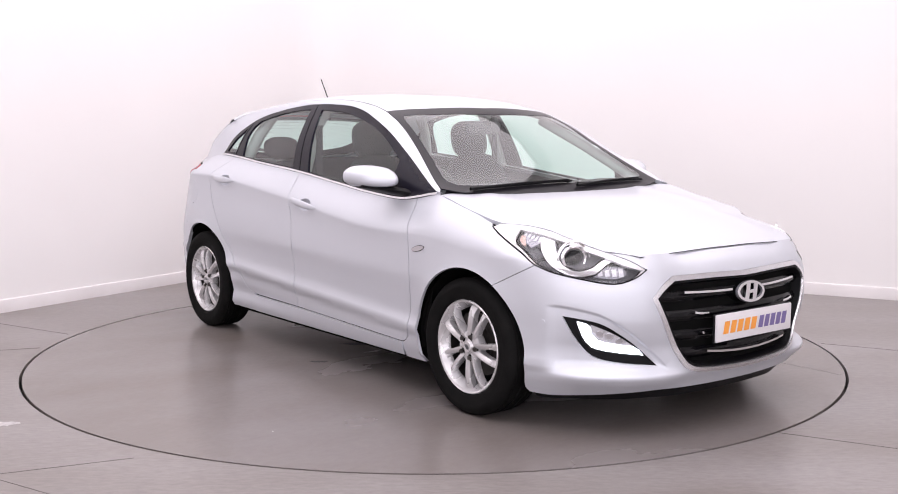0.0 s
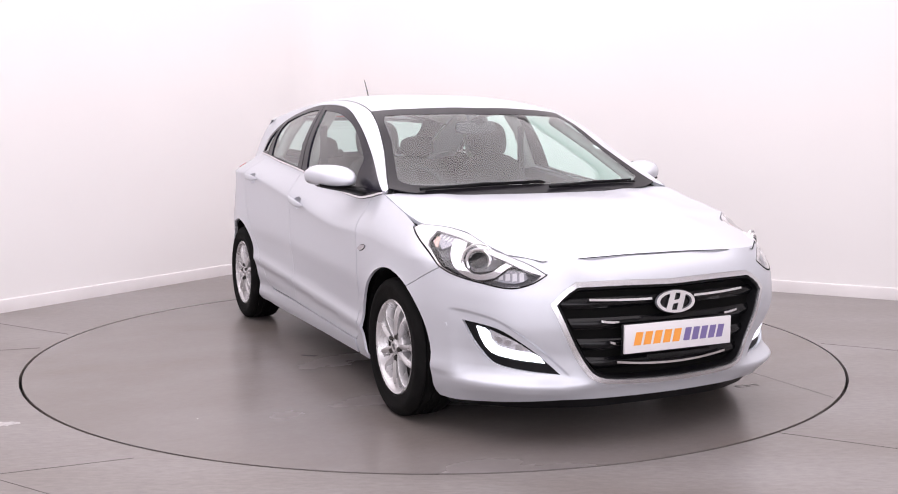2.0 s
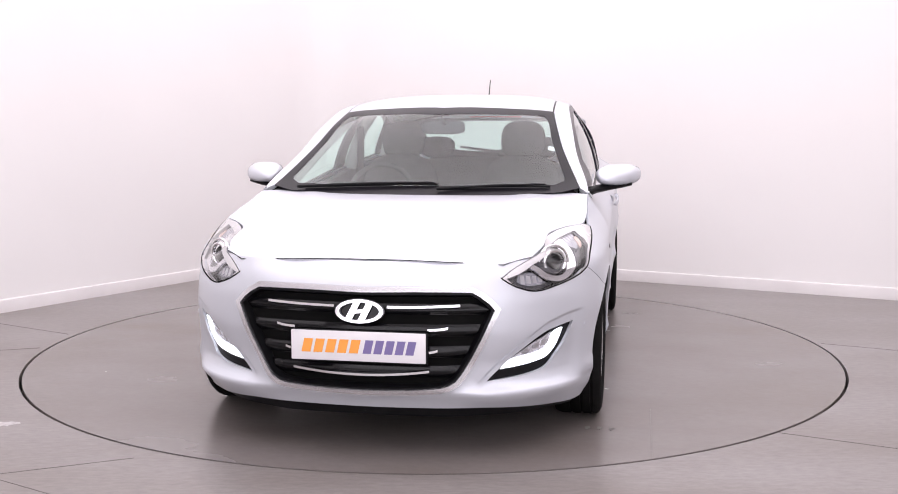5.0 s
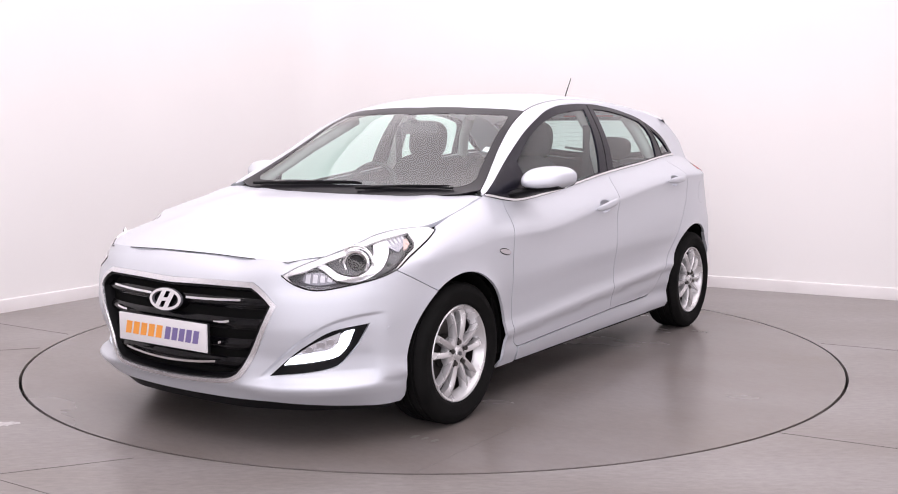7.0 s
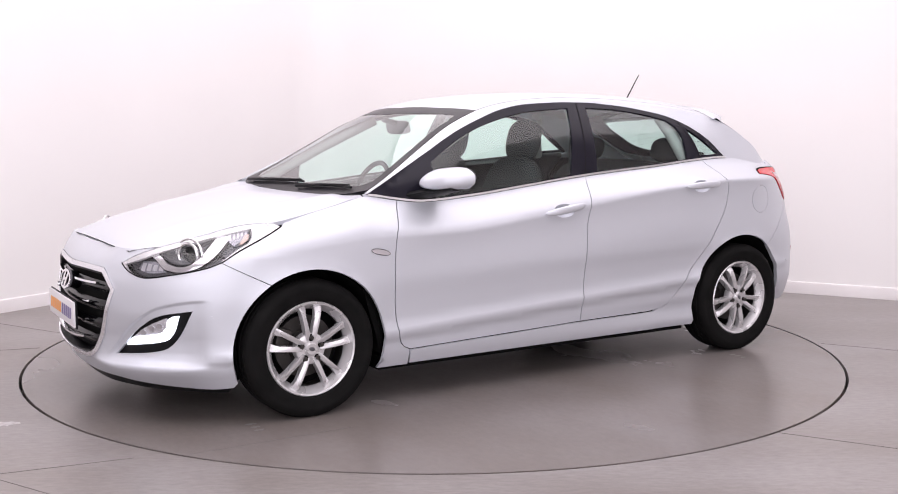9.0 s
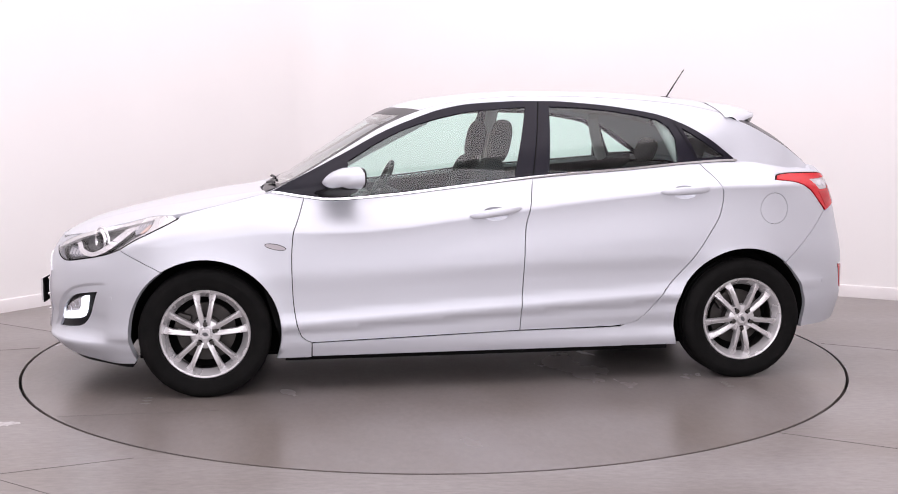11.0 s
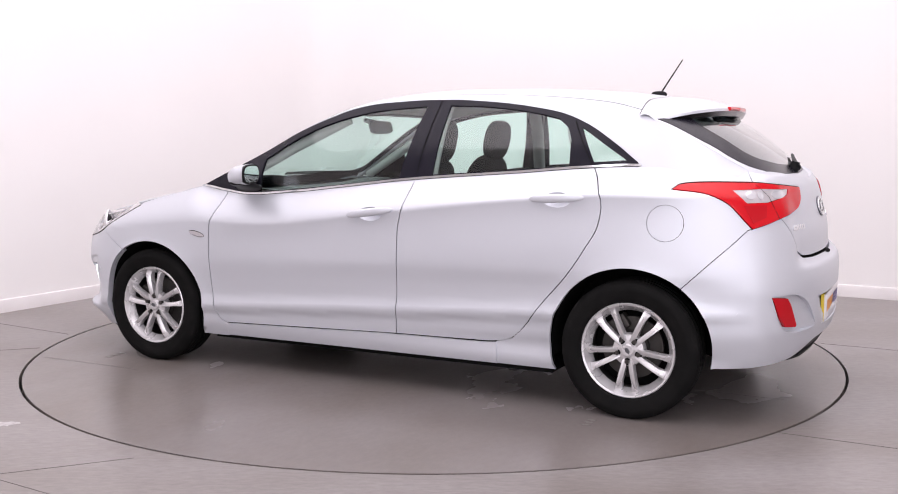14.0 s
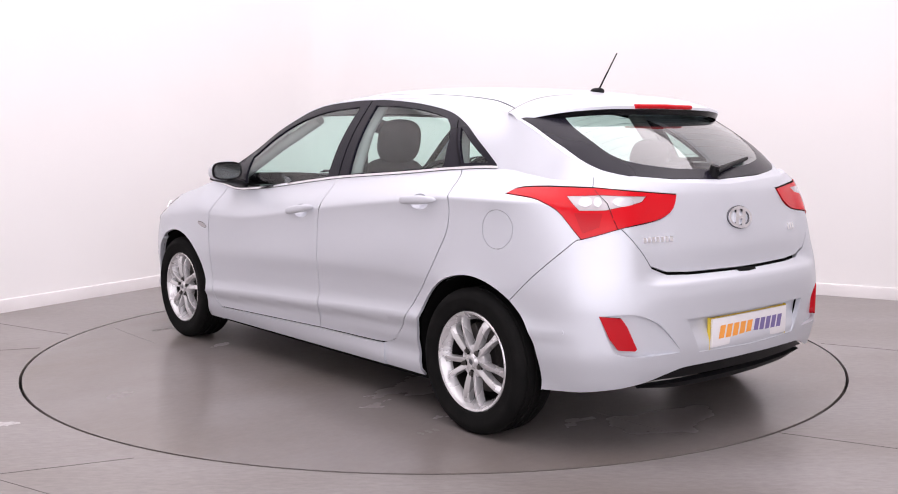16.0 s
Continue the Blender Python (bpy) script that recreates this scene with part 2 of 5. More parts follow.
def blot(cx, cy, rx, ry, seed, turn=0.0):
    """A thin flake with a ragged outline."""
    rng = random.Random(seed)
    pts = []
    for i in range(26):
        a = 2 * math.pi * i / 26
        r = 0.55 + 0.45 * rng.random()
        x, y = rx * r * math.cos(a), ry * r * math.sin(a)
        pts.append((cx + x * math.cos(turn) - y * math.sin(turn), cy + x * math.sin(turn) + y * math.cos(turn)))
    return prism(bmesh.new(), pts, -0.001, 0.0009)


room()


def platform():
    root = new("turning_platform")
    tagged(root, "flush round grey platform that turns with the car", "turntable")
    seg = 200
    ring = [(math.cos(2 * math.pi * i / seg) * (PLATFORM_R - 0.009), math.sin(2 * math.pi * i / seg) * (PLATFORM_R - 0.009)) for i in range(seg)]
    deck = part("deck", prism(bmesh.new(), ring, -0.06, 0.0), DISC, root, smooth=False)
    # sheet joint along one side, tyre marks and small flakes on the deck
    part("deck_joint", box(bmesh.new(), 1.15, 1.85, 1.2142, 1.2158, -0.001, 0.0008), JOINT, root)
    part("deck_joint", box(bmesh.new(), -2.02, -1.55, 0.3493, 0.3507, -0.001, 0.0008), JOINT, root)
    for x, y in ((1.50, 0.95), (1.50, 1.0), (1.50, 1.05), (-1.30, 1.07), (-1.30, 1.11), (-1.30, 1.15)):
        part("tyre_mark", blot(x, y, 0.030, 0.016, int(x * 100 + y * 1000)), JOINT, root, "dark rubber mark")
    part("dark_flake", blot(-0.076, -0.741, 0.060, 0.020, 3, 0.92), SEAM, root, "small dark stain")
    part("dark_flake", blot(-0.345, -0.328, 0.110, 0.040, 8, 0.92), SEAM, root, "small dark stain")
    part("paper_scrap", blot(-1.025, -0.297, 0.075, 0.032, 4, 0.92), SCUFF, root, "small pale scrap of paper")
    return root


platform_ob = platform()
# ---- the car: surfaces ----
# car space: x ahead, y to its left, z up; x = 0 over the platform's axis
AXLE_F, AXLE_R, HUB_Z, TYRE_R, RIM_R = 1.228, -1.430, 0.304, 0.306, 0.207
ARCH_F, ARCH_R = 0.352, 0.360


def curve(pairs):
    """A smooth function through (a, b) pairs (cubic Hermite, slopes by neighbours, straight outside)."""
    p = sorted(pairs)
    xs, ys = np.array([a for a, _ in p], float), np.array([b for _, b in p], float)
    h = np.diff(xs)
    dl = np.diff(ys) / h
    m = np.empty(len(xs))
    m[0], m[-1] = dl[0], dl[-1]
    for i in range(1, len(xs) - 1):
        m[i] = 0.0 if dl[i - 1] * dl[i] <= 0 else 3 * (h[i - 1] + h[i]) / ((2 * h[i] + h[i - 1]) / dl[i - 1] + (h[i] + 2 * h[i - 1]) / dl[i])

    def f(v):
        v = np.asarray(v, float)
        i = np.clip(np.searchsorted(xs, v) - 1, 0, len(h) - 1)
        t = np.clip((v - xs[i]) / h[i], 0, 1)
        a = (1 + 2 * t) * (1 - t) ** 2 * ys[i] + t * (1 - t) ** 2 * h[i] * m[i] + t * t * (3 - 2 * t) * ys[i + 1] + t * t * (t - 1) * h[i] * m[i + 1]
        return a + np.where(v < xs[0], (v - xs[0]) * m[0], 0) + np.where(v > xs[-1], (v - xs[-1]) * m[-1], 0)
    return f


def smoothstep(a, b, v):
    t = np.clip((np.asarray(v, float) - a) / (b - a), 0, 1)
    return t * t * (3 - 2 * t)


# plan outline at the waist, from the nose round the side to the tail
PLAN = [(2.072, 0.0), (2.056, 0.26), (2.015, 0.46), (1.925, 0.635), (1.79, 0.764), (1.62, 0.848), (1.42, 0.890), (1.2, 0.901), (0.85, 0.902), (0.4, 0.897),
        (-0.3, 0.893), (-1.0, 0.893), (-1.42, 0.893), (-1.7, 0.872), (-1.88, 0.826), (-2.02, 0.735), (-2.11, 0.58), (-2.165, 0.33), (-2.185, 0.0)]


def plan_table():
    pts = np.array([(x, -y) for x, y in PLAN[3:0:-1]] + PLAN + [(x, -y) for x, y in PLAN[-2:-5:-1]])
    t = np.r_[0, np.cumsum(np.hypot(*np.diff(pts, axis=0).T))]
    # natural cubic spline for both coordinates
    n = len(t)
    h = np.diff(t)
    a = np.zeros((n, n))
    r = np.zeros((n, 2))
    a[0, 0] = a[-1, -1] = 1
    for i in range(1, n - 1):
        a[i, i - 1], a[i, i], a[i, i + 1] = h[i - 1], 2 * (h[i - 1] + h[i]), h[i]
        r[i] = 6 * ((pts[i + 1] - pts[i]) / h[i] - (pts[i] - pts[i - 1]) / h[i - 1])
    m = np.linalg.solve(a, r)
    q = np.linspace(t[3], t[-4], 4001)
    k = np.clip(np.searchsorted(t, q) - 1, 0, n - 2)
    d0, d1, hh = (t[k + 1] - q)[:, None], (q - t[k])[:, None], h[k][:, None]
    c = m[k] * d0 ** 3 / (6 * hh) + m[k + 1] * d1 ** 3 / (6 * hh) + (pts[k] / hh - m[k] * hh / 6) * d0 + (pts[k + 1] / hh - m[k + 1] * hh / 6) * d1
    u = np.r_[0, np.cumsum(np.hypot(*np.diff(c, axis=0).T))]
    tan = np.gradient(c, u, axis=0)
    tan /= np.hypot(tan[:, 0], tan[:, 1])[:, None]
    return u, c, tan


PU, PC, PT = plan_table()
U_END = PU[-1]


def ux(x):
    """Length along the plan outline at which it has this x."""
    return float(np.interp(-x, -PC[:, 0], PU))


# side features as functions of x
crease_z = curve([(1.6, 0.70), (1.3, 0.735), (0.86, 0.772), (0.52, 0.778), (-0.09, 0.844), (-0.5, 0.896), (-0.9, 0.940), (-1.29, 0.972), (-1.55, 0.975), (-1.9, 0.97), (-2.2, 0.96)])
belt_z = curve([(1.75, 0.72), (1.5, 0.80), (1.37, 0.851), (1.087, 0.919), (0.92, 0.957), (0.777, 0.937), (0.633, 0.921), (0.346, 0.940), (0.063, 0.972), (-0.354, 1.019), (-0.9, 1.061), (-1.167, 1.084), (-1.405, 1.096), (-1.6, 1.09), (-1.8, 1.06), (-1.95, 1.035), (-2.2, 1.02)])
belt_y = curve([(1.75, 0.74), (1.5, 0.80), (1.37, 0.815), (1.087, 0.805), (0.92, 0.80), (0.6, 0.805), (0.3, 0.808), (-0.3, 0.80), (-0.9, 0.776), (-1.2, 0.755), (-1.42, 0.735), (-1.6, 0.725), (-1.8, 0.685), (-1.95, 0.61), (-2.2, 0.5)])
d_low = curve([(0.10, 0.075), (0.165, 0.052), (0.20, 0.040), (0.245, 0.028), (0.29, 0.024), (0.332, 0.008), (0.344, 0.007), (0.358, 0.012), (0.40, 0.019), (0.47, 0.015), (0.6, 0.002), (0.78, 0.0), (1.2, 0.0)])
d_front = curve([(0.10, 0.11), (0.17, 0.065), (0.22, 0.040), (0.25, 0.020), (0.28, 0.008), (0.40, 0.0), (0.5, 0.003), (0.573, 0.016), (0.65, 0.040), (0.70, 0.072), (0.745, 0.120), (0.80, 0.21)])
d_fcorner = curve([(0.10, 0.14), (0.17, 0.078), (0.22, 0.032), (0.240, 0.011), (0.254, 0.006), (0.264, 0.012), (0.276, 0.030), (0.30, 0.037), (0.36, 0.036), (0.42, 0.022), (0.5, 0.010), (0.60, 0.015), (0.68, 0.040), (0.74, 0.075), (0.80, 0.12), (0.86, 0.19)])
fog_brow = curve([(0.44, 0.275), (0.496, 0.326), (0.558, 0.380), (0.640, 0.443), (0.778, 0.516), (0.92, 0.540), (1.0, 0.545)])
d_fwheel = curve([(0.10, 0.10), (0.17, 0.048), (0.22, 0.016), (0.25, 0.000), (0.28, -0.004), (0.40, -0.006), (0.5, -0.002), (0.60, 0.012), (0.68, 0.040), (0.74, 0.075), (0.80, 0.12), (0.86, 0.19)])
d_rear = curve([(0.15, 0.16), (0.22, 0.085), (0.27, 0.045), (0.34, 0.015), (0.45, 0.0), (0.60, 0.0), (0.650, 0.006), (0.672, 0.018), (0.690, 0.048), (0.705, 0.056), (0.78, 0.060), (0.9, 0.088), (1.0, 0.118), (1.03, 0.135), (1.10, 0.19)])
d_rcorner = curve([(0.15, 0.10), (0.22, 0.055), (0.30, 0.022), (0.42, 0.0), (0.56, 0.0), (0.66, 0.010), (0.75, 0.030), (0.846, 0.050), (0.92, 0.072), (1.0, 0.105), (1.04, 0.130), (1.10, 0.20)])


def body_depth(u, z):
    u, z = np.asarray(u, float), np.asarray(z, float)
    x = np.interp(u, PU, PC[:, 0])
    y0 = np.interp(u, PU, PC[:, 1])
    zc, zb, yb = crease_z(x), belt_z(x), belt_y(x)
    # shoulder above the crease: leaves it upright, meets the window line at its own slope
    h = np.maximum(zb - zc, 0.03)
    t = np.maximum((z - zc) / h, 0)
    drop = np.maximum(y0 - yb, 0)
    zr, yr = rail_z(x), rail_y(x)
    lean = np.maximum((yb - yr) / np.maximum(zr - zb, 0.05), 0.25)
    front = smoothstep(0.85, 1.0, x)
    m1 = (lean * (1 - front) + 1.5 * drop / h * front) * h
    q = np.minimum(t, 1)
    start = 0.40 * drop * smoothstep(0.95, 0.5, x)
    rise = start * q + (drop - start) * (3 * q * q - 2 * q ** 3) + (m1 - start) * (q ** 3 - q * q) + np.maximum(t - 1, 0) * (m1 + 0.04)
    # shallow hollow below it
    k = np.clip((zc - z) / 0.26, 0, 1)
    rise = rise + 0.036 * k * (1 - k) ** 2 * smoothstep(0.95, 0.55, x) * smoothstep(-1.95, -1.6, x)
    side = d_low(z - (0.767 - x) * 0.055 * smoothstep(0.2, 0.30, z) * (1 - smoothstep(0.5, 0.75, z))) + rise
    # flared wheel arch lips
    for ax, r in ((AXLE_F, ARCH_F), (AXLE_R, ARCH_R)):
        q = np.hypot(x - ax, z - HUB_Z) - r
        side = side - 0.012 * np.exp(-np.maximum(q, 0) / 0.05) * (z > 0.2)
    wf = 1 - smoothstep(0.78, 1.22, u)
    fc = smoothstep(0.30, 0.52, u)
    front = d_front(z) * (1 - fc) + d_fcorner(z) * fc
    fw = smoothstep(0.86, 1.08, u)
    front = front * (1 - fw) + d_fwheel(z) * fw
    # brow over the fog lamp: the face below it lies deeper
    brow = fog_brow(u)
    front = front + 0.013 * smoothstep(brow + 0.009, brow - 0.009, z) * smoothstep(0.262, 0.30, z) * smoothstep(0.44, 0.52, u) * (1 - smoothstep(0.92, 1.0, u))
    wr = smoothstep(U_END - 1.30, U_END - 0.80, u)
    rc = 1 - smoothstep(U_END - 0.66, U_END - 0.50, u)
    rear = d_rear(z) * (1 - rc) + d_rcorner(z) * rc
    return side * (1 - wf) * (1 - wr) + front * wf + rear * wr


def shell(u, z, out=0.0):
    """Points of the lower body for arrays of u (negative: the car's right side) and z."""
    u, z = np.asarray(u, float), np.asarray(z, float)
    s = np.where(u < 0, -1.0, 1.0)
    a = np.abs(u)
    cx, cy = np.interp(a, PU, PC[:, 0]), np.interp(a, PU, PC[:, 1])
    tx, ty = np.interp(a, PU, PT[:, 0]), np.interp(a, PU, PT[:, 1])
    ln = np.hypot(tx, ty)
    d = body_depth(a, z) - out
    return np.stack([cx - ty / ln * d, s * (cy + tx / ln * d), z], -1)


# centre line over bonnet, windscreen, roof and rear screen
top_z = curve([(2.02, 0.68), (1.95, 0.748), (1.87, 0.787), (1.7, 0.836), (1.52, 0.873), (1.35, 0.905), (1.18, 0.930), (1.0, 0.944), (0.93, 0.948)])
roof_z = curve([(1.0, 0.925), (0.95, 0.955), (0.842, 1.022), (0.68, 1.135), (0.509, 1.252), (0.34, 1.352), (0.182, 1.408), (0.0, 1.436), (-0.2, 1.455), (-0.457, 1.466), (-0.771, 1.463), (-1.08, 1.449), (-1.39, 1.419), (-1.5, 1.395), (-1.62, 1.335), (-1.75, 1.262), (-1.88, 1.160), (-1.965, 1.079), (-2.03, 1.02), (-2.07, 0.98)])
rail_z = curve([(1.05, 0.93), (0.945, 0.957), (0.568, 1.142), (0.364, 1.252), (0.22, 1.312), (0.077, 1.361), (-0.065, 1.387), (-0.2, 1.399), (-0.35, 1.406), (-0.6, 1.407), (-0.9, 1.395), (-1.2, 1.366), (-1.4, 1.325), (-1.55, 1.265), (-1.7, 1.185), (-1.85, 1.095), (-1.95, 1.035), (-2.03, 0.995)])
rail_y = curve([(1.05, 0.80), (0.945, 0.80), (0.568, 0.722), (0.364, 0.688), (0.22, 0.668), (0.077, 0.650), (-0.2, 0.632), (-0.6, 0.618), (-0.9, 0.610), (-1.2, 0.618), (-1.4, 0.646), (-1.55, 0.668), (-1.7, 0.668), (-1.85, 0.625), (-1.95, 0.565), (-2.03, 0.50)])
# headlight outline on the body surface
HL_TOP = [(1.320, 0.842), (1.285, 0.858), (1.200, 0.852), (1.061, 0.827), (0.900, 0.797), (0.736, 0.760), (0.620, 0.725), (0.556, 0.692)]
HL_LOW = [(0.556, 0.692), (0.610, 0.660), (0.705, 0.637), (0.835, 0.652), (0.985, 0.680), (1.045, 0.702)]
HL_BACK = [(1.045, 0.702), (1.120, 0.746), (1.165, 0.767), (1.244, 0.804), (1.320, 0.842)]


def bonnet_edge():
    """Side edge of the bonnet: along the headlight's upper edge, then along the wing."""
    a = [(u, z) for u, z in HL_TOP[1:6]][::-1]
    p = [tuple(shell(u, z)) for u, z in a]
    p += [tuple(shell(ux(x), float(belt_z(x)))) for x in (1.22, 1.10, 1.0, 0.935)]
    return p


BE = bonnet_edge()
edge_y = curve([(p[0], p[1]) for p in BE] + [(1.95, BE[0][1] - 0.02)])
edge_z = curve([(p[0], p[2]) for p in BE])


def bonnet(x, y, out=0.0):
    x, y = np.asarray(x, float), np.asarray(y, float)
    ye = edge_y(x)
    q = np.abs(y) / ye
    zc = top_z(x)
    ze = np.where(x > BE[0][0], zc + (BE[0][2] - float(top_z(BE[0][0]))), edge_z(x))
    z = zc + (ze - zc) * np.clip(q, 0, 1.1) ** 2.6 + 0.006 * np.exp(-((q - 0.66) / 0.09) ** 2) * smoothstep(1.93, 1.6, x)
    return np.stack([x, y, z + out], -1)


def canopy(x, y, out=0.0):
    x, y = np.asarray(x, float), np.asarray(y, float)
    q = np.clip(np.abs(y) / rail_y(x), 0, 1.15)
    p = 2.3 + 0.9 * smoothstep(0.3, -0.4, x)
    z = rail_z(x) + (roof_z(x) - rail_z(x)) * (1 - q ** p)
    return np.stack([x, y, z + out], -1)


def flank(x, z, out=0.0):
    """Left side above the belt: windows and pillars."""
    x, z = np.asarray(x, float), np.asarray(z, float)
    zb, yb, zr, yr = belt_z(x), belt_y(x), rail_z(x), rail_y(x)
    t = (z - zb) / np.maximum(zr - zb, 0.02)
    t = np.clip(t, -0.3, 1.1)
    bow = 0.028 * smoothstep(0.95, 0.5, x) - 0.028 * smoothstep(-1.25, -1.50, x)
    y = yb + (yr - yb) * t + bow * np.sin(np.clip(t, 0, 1) * math.pi)
    return np.stack([x, y + out, z], -1)


def arc_points(pts, step=0.03):
    """A smooth open line through points of a two-number plane."""
    pts = np.array(pts, float)
    t = np.r_[0, np.cumsum(np.hypot(*np.diff(pts, axis=0).T))]
    fx, fy = curve(list(zip(t, pts[:, 0]))), curve(list(zip(t, pts[:, 1])))
    q = np.linspace(0, t[-1], max(2, int(t[-1] / step) + 1))
    return list(zip(fx(q).tolist(), fy(q).tolist()))


def loop(*pieces):
    """Join lines end to end into one closed outline."""
    out = []
    for p in pieces:
        for a in p:
            if not out or math.hypot(a[0] - out[-1][0], a[1] - out[-1][1]) > 1e-4:
                out.append((float(a[0]), float(a[1])))
    if math.hypot(out[0][0] - out[-1][0], out[0][1] - out[-1][1]) < 1e-4:
        out.pop()
    return out


def dense(poly, step):
    out = []
    for (ax, ay), (bx, by) in zip(poly, poly[1:] + poly[:1]):
        n = max(1, int(math.hypot(bx - ax, by - ay) / step))
        out += [(ax + (bx - ax) * i / n, ay + (by - ay) * i / n) for i in range(n)]
    return out


def inset(poly, d):
    """The closed outline drawn in by d."""
    p = np.array(poly)
    area = np.sum(p[:, 0] * np.roll(p[:, 1], -1) - np.roll(p[:, 0], -1) * p[:, 1])
    e0, e1 = p - np.roll(p, 1, 0), np.roll(p, -1, 0) - p
    n0 = np.stack([-e0[:, 1], e0[:, 0]], -1) / np.maximum(np.hypot(*e0.T), 1e-9)[:, None]
    n1 = np.stack([-e1[:, 1], e1[:, 0]], -1) / np.maximum(np.hypot(*e1.T), 1e-9)[:, None]
    m = n0 + n1
    m /= np.maximum(np.sum(m * n0, 1), 0.35)[:, None]
    return (p + m * (d if area > 0 else -d)).tolist()


def inside(q, poly):
    q, p = np.asarray(q, float), np.asarray(poly, float)
    a, b = p, np.roll(p, -1, 0)
    x, y = q[:, 0][:, None], q[:, 1][:, None]
    dy = np.where(np.abs(b[:, 1] - a[:, 1]) < 1e-12, 1e-12, b[:, 1] - a[:, 1])
    hit = ((a[:, 1] > y) != (b[:, 1] > y)) & (x < (b[:, 0] - a[:, 0]) * (y - a[:, 1]) / dy + a[:, 0])
    return hit.sum(1) % 2 == 1


def surface_mesh(name, poly, fn, holes=(), step=0.03, out=0.0, depth=0.012, flip=False, mirror=False, gap=0.0, lines=()):
    """A curved sheet over an outline, with exact normals, turned-in edges and holes."""
    from mathutils.geometry import delaunay_2d_cdt
    if gap:
        poly = inset(poly, gap)
    loops = [dense([tuple(a) for a in p], step) for p in (poly, *holes)]
    verts, edges = [], []
    for lp in loops:
        k = len(verts)
        verts += lp
        edges += [(k + i, k + (i + 1) % len(lp)) for i in range(len(lp))]
    b = np.array(verts)
    lo, hi = b.min(0), b.max(0)
    gx, gy = np.meshgrid(np.arange(lo[0] + step / 2, hi[0], step), np.arange(lo[1] + step / 2, hi[1], step))
    g = np.stack([gx.ravel(), gy.ravel()], -1)
    ok = inside(g, loops[0])
    for h in loops[1:]:
        ok &= ~inside(g, h)
    g = g[ok]
    if len(g):
        near = np.array([np.min((b[:, 0] - a[0]) ** 2 + (b[:, 1] - a[1]) ** 2) for a in g])
        g = g[near > (0.45 * step) ** 2]
    extra = np.array([a for ln in lines for a in ln]).reshape(-1, 2)
    if len(extra):
        ok = inside(extra, loops[0])
        for h in loops[1:]:
            ok &= ~inside(extra, h)
        extra = extra[ok]
        extra = extra[np.array([np.min((b[:, 0] - a[0]) ** 2 + (b[:, 1] - a[1]) ** 2) for a in extra]) > 0.004 ** 2] if len(extra) else extra
    if len(extra) and len(g):
        g = g[np.array([np.min((extra[:, 0] - a[0]) ** 2 + (extra[:, 1] - a[1]) ** 2) for a in g]) > 0.012 ** 2]
    pts = [Vector(a) for a in verts] + [Vector(a) for a in g] + [Vector(a) for a in extra]
    co, ed, fa, *_ = delaunay_2d_cdt(pts, edges, [], 0, 1e-6)
    q = np.array([tuple(a) for a in co])
    tri = np.array([f for f in fa if len(f) == 3])
    c = q[tri].mean(1)
    ok = inside(c, loops[0])
    for h in loops[1:]:
        ok &= ~inside(c, h)
    tri = tri[ok]
    e = 0.002
    p = fn(q[:, 0], q[:, 1], out)
    n = np.cross(fn(q[:, 0] + e, q[:, 1], out) - fn(q[:, 0] - e, q[:, 1], out), fn(q[:, 0], q[:, 1] + e, out) - fn(q[:, 0], q[:, 1] - e, out))
    n /= np.maximum(np.linalg.norm(n, axis=1), 1e-9)[:, None]
    if flip:
        n = -n
    if mirror:
        p, n = p * (1, -1, 1), n * (1, -1, 1)
    fn_n = np.cross(p[tri[:, 1]] - p[tri[:, 0]], p[tri[:, 2]] - p[tri[:, 0]])
    bad = np.sum(fn_n * n[tri[:, 0]], 1) < 0
    tri[bad] = tri[bad][:, ::-1]
    faces = tri.tolist()
    count = {}
    for f in faces:
        for i in range(3):
            count[(f[i], f[(i + 1) % 3])] = 1
    rim = [(a, b2) for a, b2 in count if (b2, a) not in count]
    pos, nor = p.tolist(), n.tolist()
    if depth:
        top, low = {}, {}
        for a, _ in rim:
            top[a] = len(pos)
            pos.append(p[a].tolist())
            low[a] = len(pos)
            pos.append((p[a] - n[a] * depth).tolist())
        for a, b2 in rim:
            faces.append([top[b2], top[a], low[a], low[b2]])
    me = bpy.data.meshes.new(name)
    me.from_pydata(pos, [], faces)
    full = [(0.0, 0.0, 0.0)] * len(pos)
    full[:len(nor)] = [tuple(a) for a in nor]
    for f in me.polygons:
        f.use_smooth = True
    me.normals_split_custom_set_from_vertices(full)
    return me


def sheet(name, poly, fn, mat, parent, label="", **kw):
    me = surface_mesh(name, poly, fn, **kw)
    me.materials.append(mat)
    ob = new(name, me)
    ob.parent = parent
    if label:
        ob["label"] = label
    return ob
# ---- the car: outlines on its surfaces ----
def side(pts, step=0.03):
    """Side points (x, z) as a smooth line on the body surface."""
    return [(ux(a), b) for a, b in arc_points(pts, step)]


def arch(ax, r, a0, a1, n=28):
    return [(ux(ax + r * math.cos(radians(a0 + (a1 - a0) * i / n))), HUB_Z + r * math.sin(radians(a0 + (a1 - a0) * i / n))) for i in range(n + 1)]


def arch_angle(r, z):
    return math.degrees(math.asin((z - HUB_Z) / r))


def mirrored(poly):
    return [(-a, b) for a, b in poly[::-1]]


def tail(pts):
    """Points counted from the middle of the tail."""
    return [(U_END + a, b) for a, b in pts]


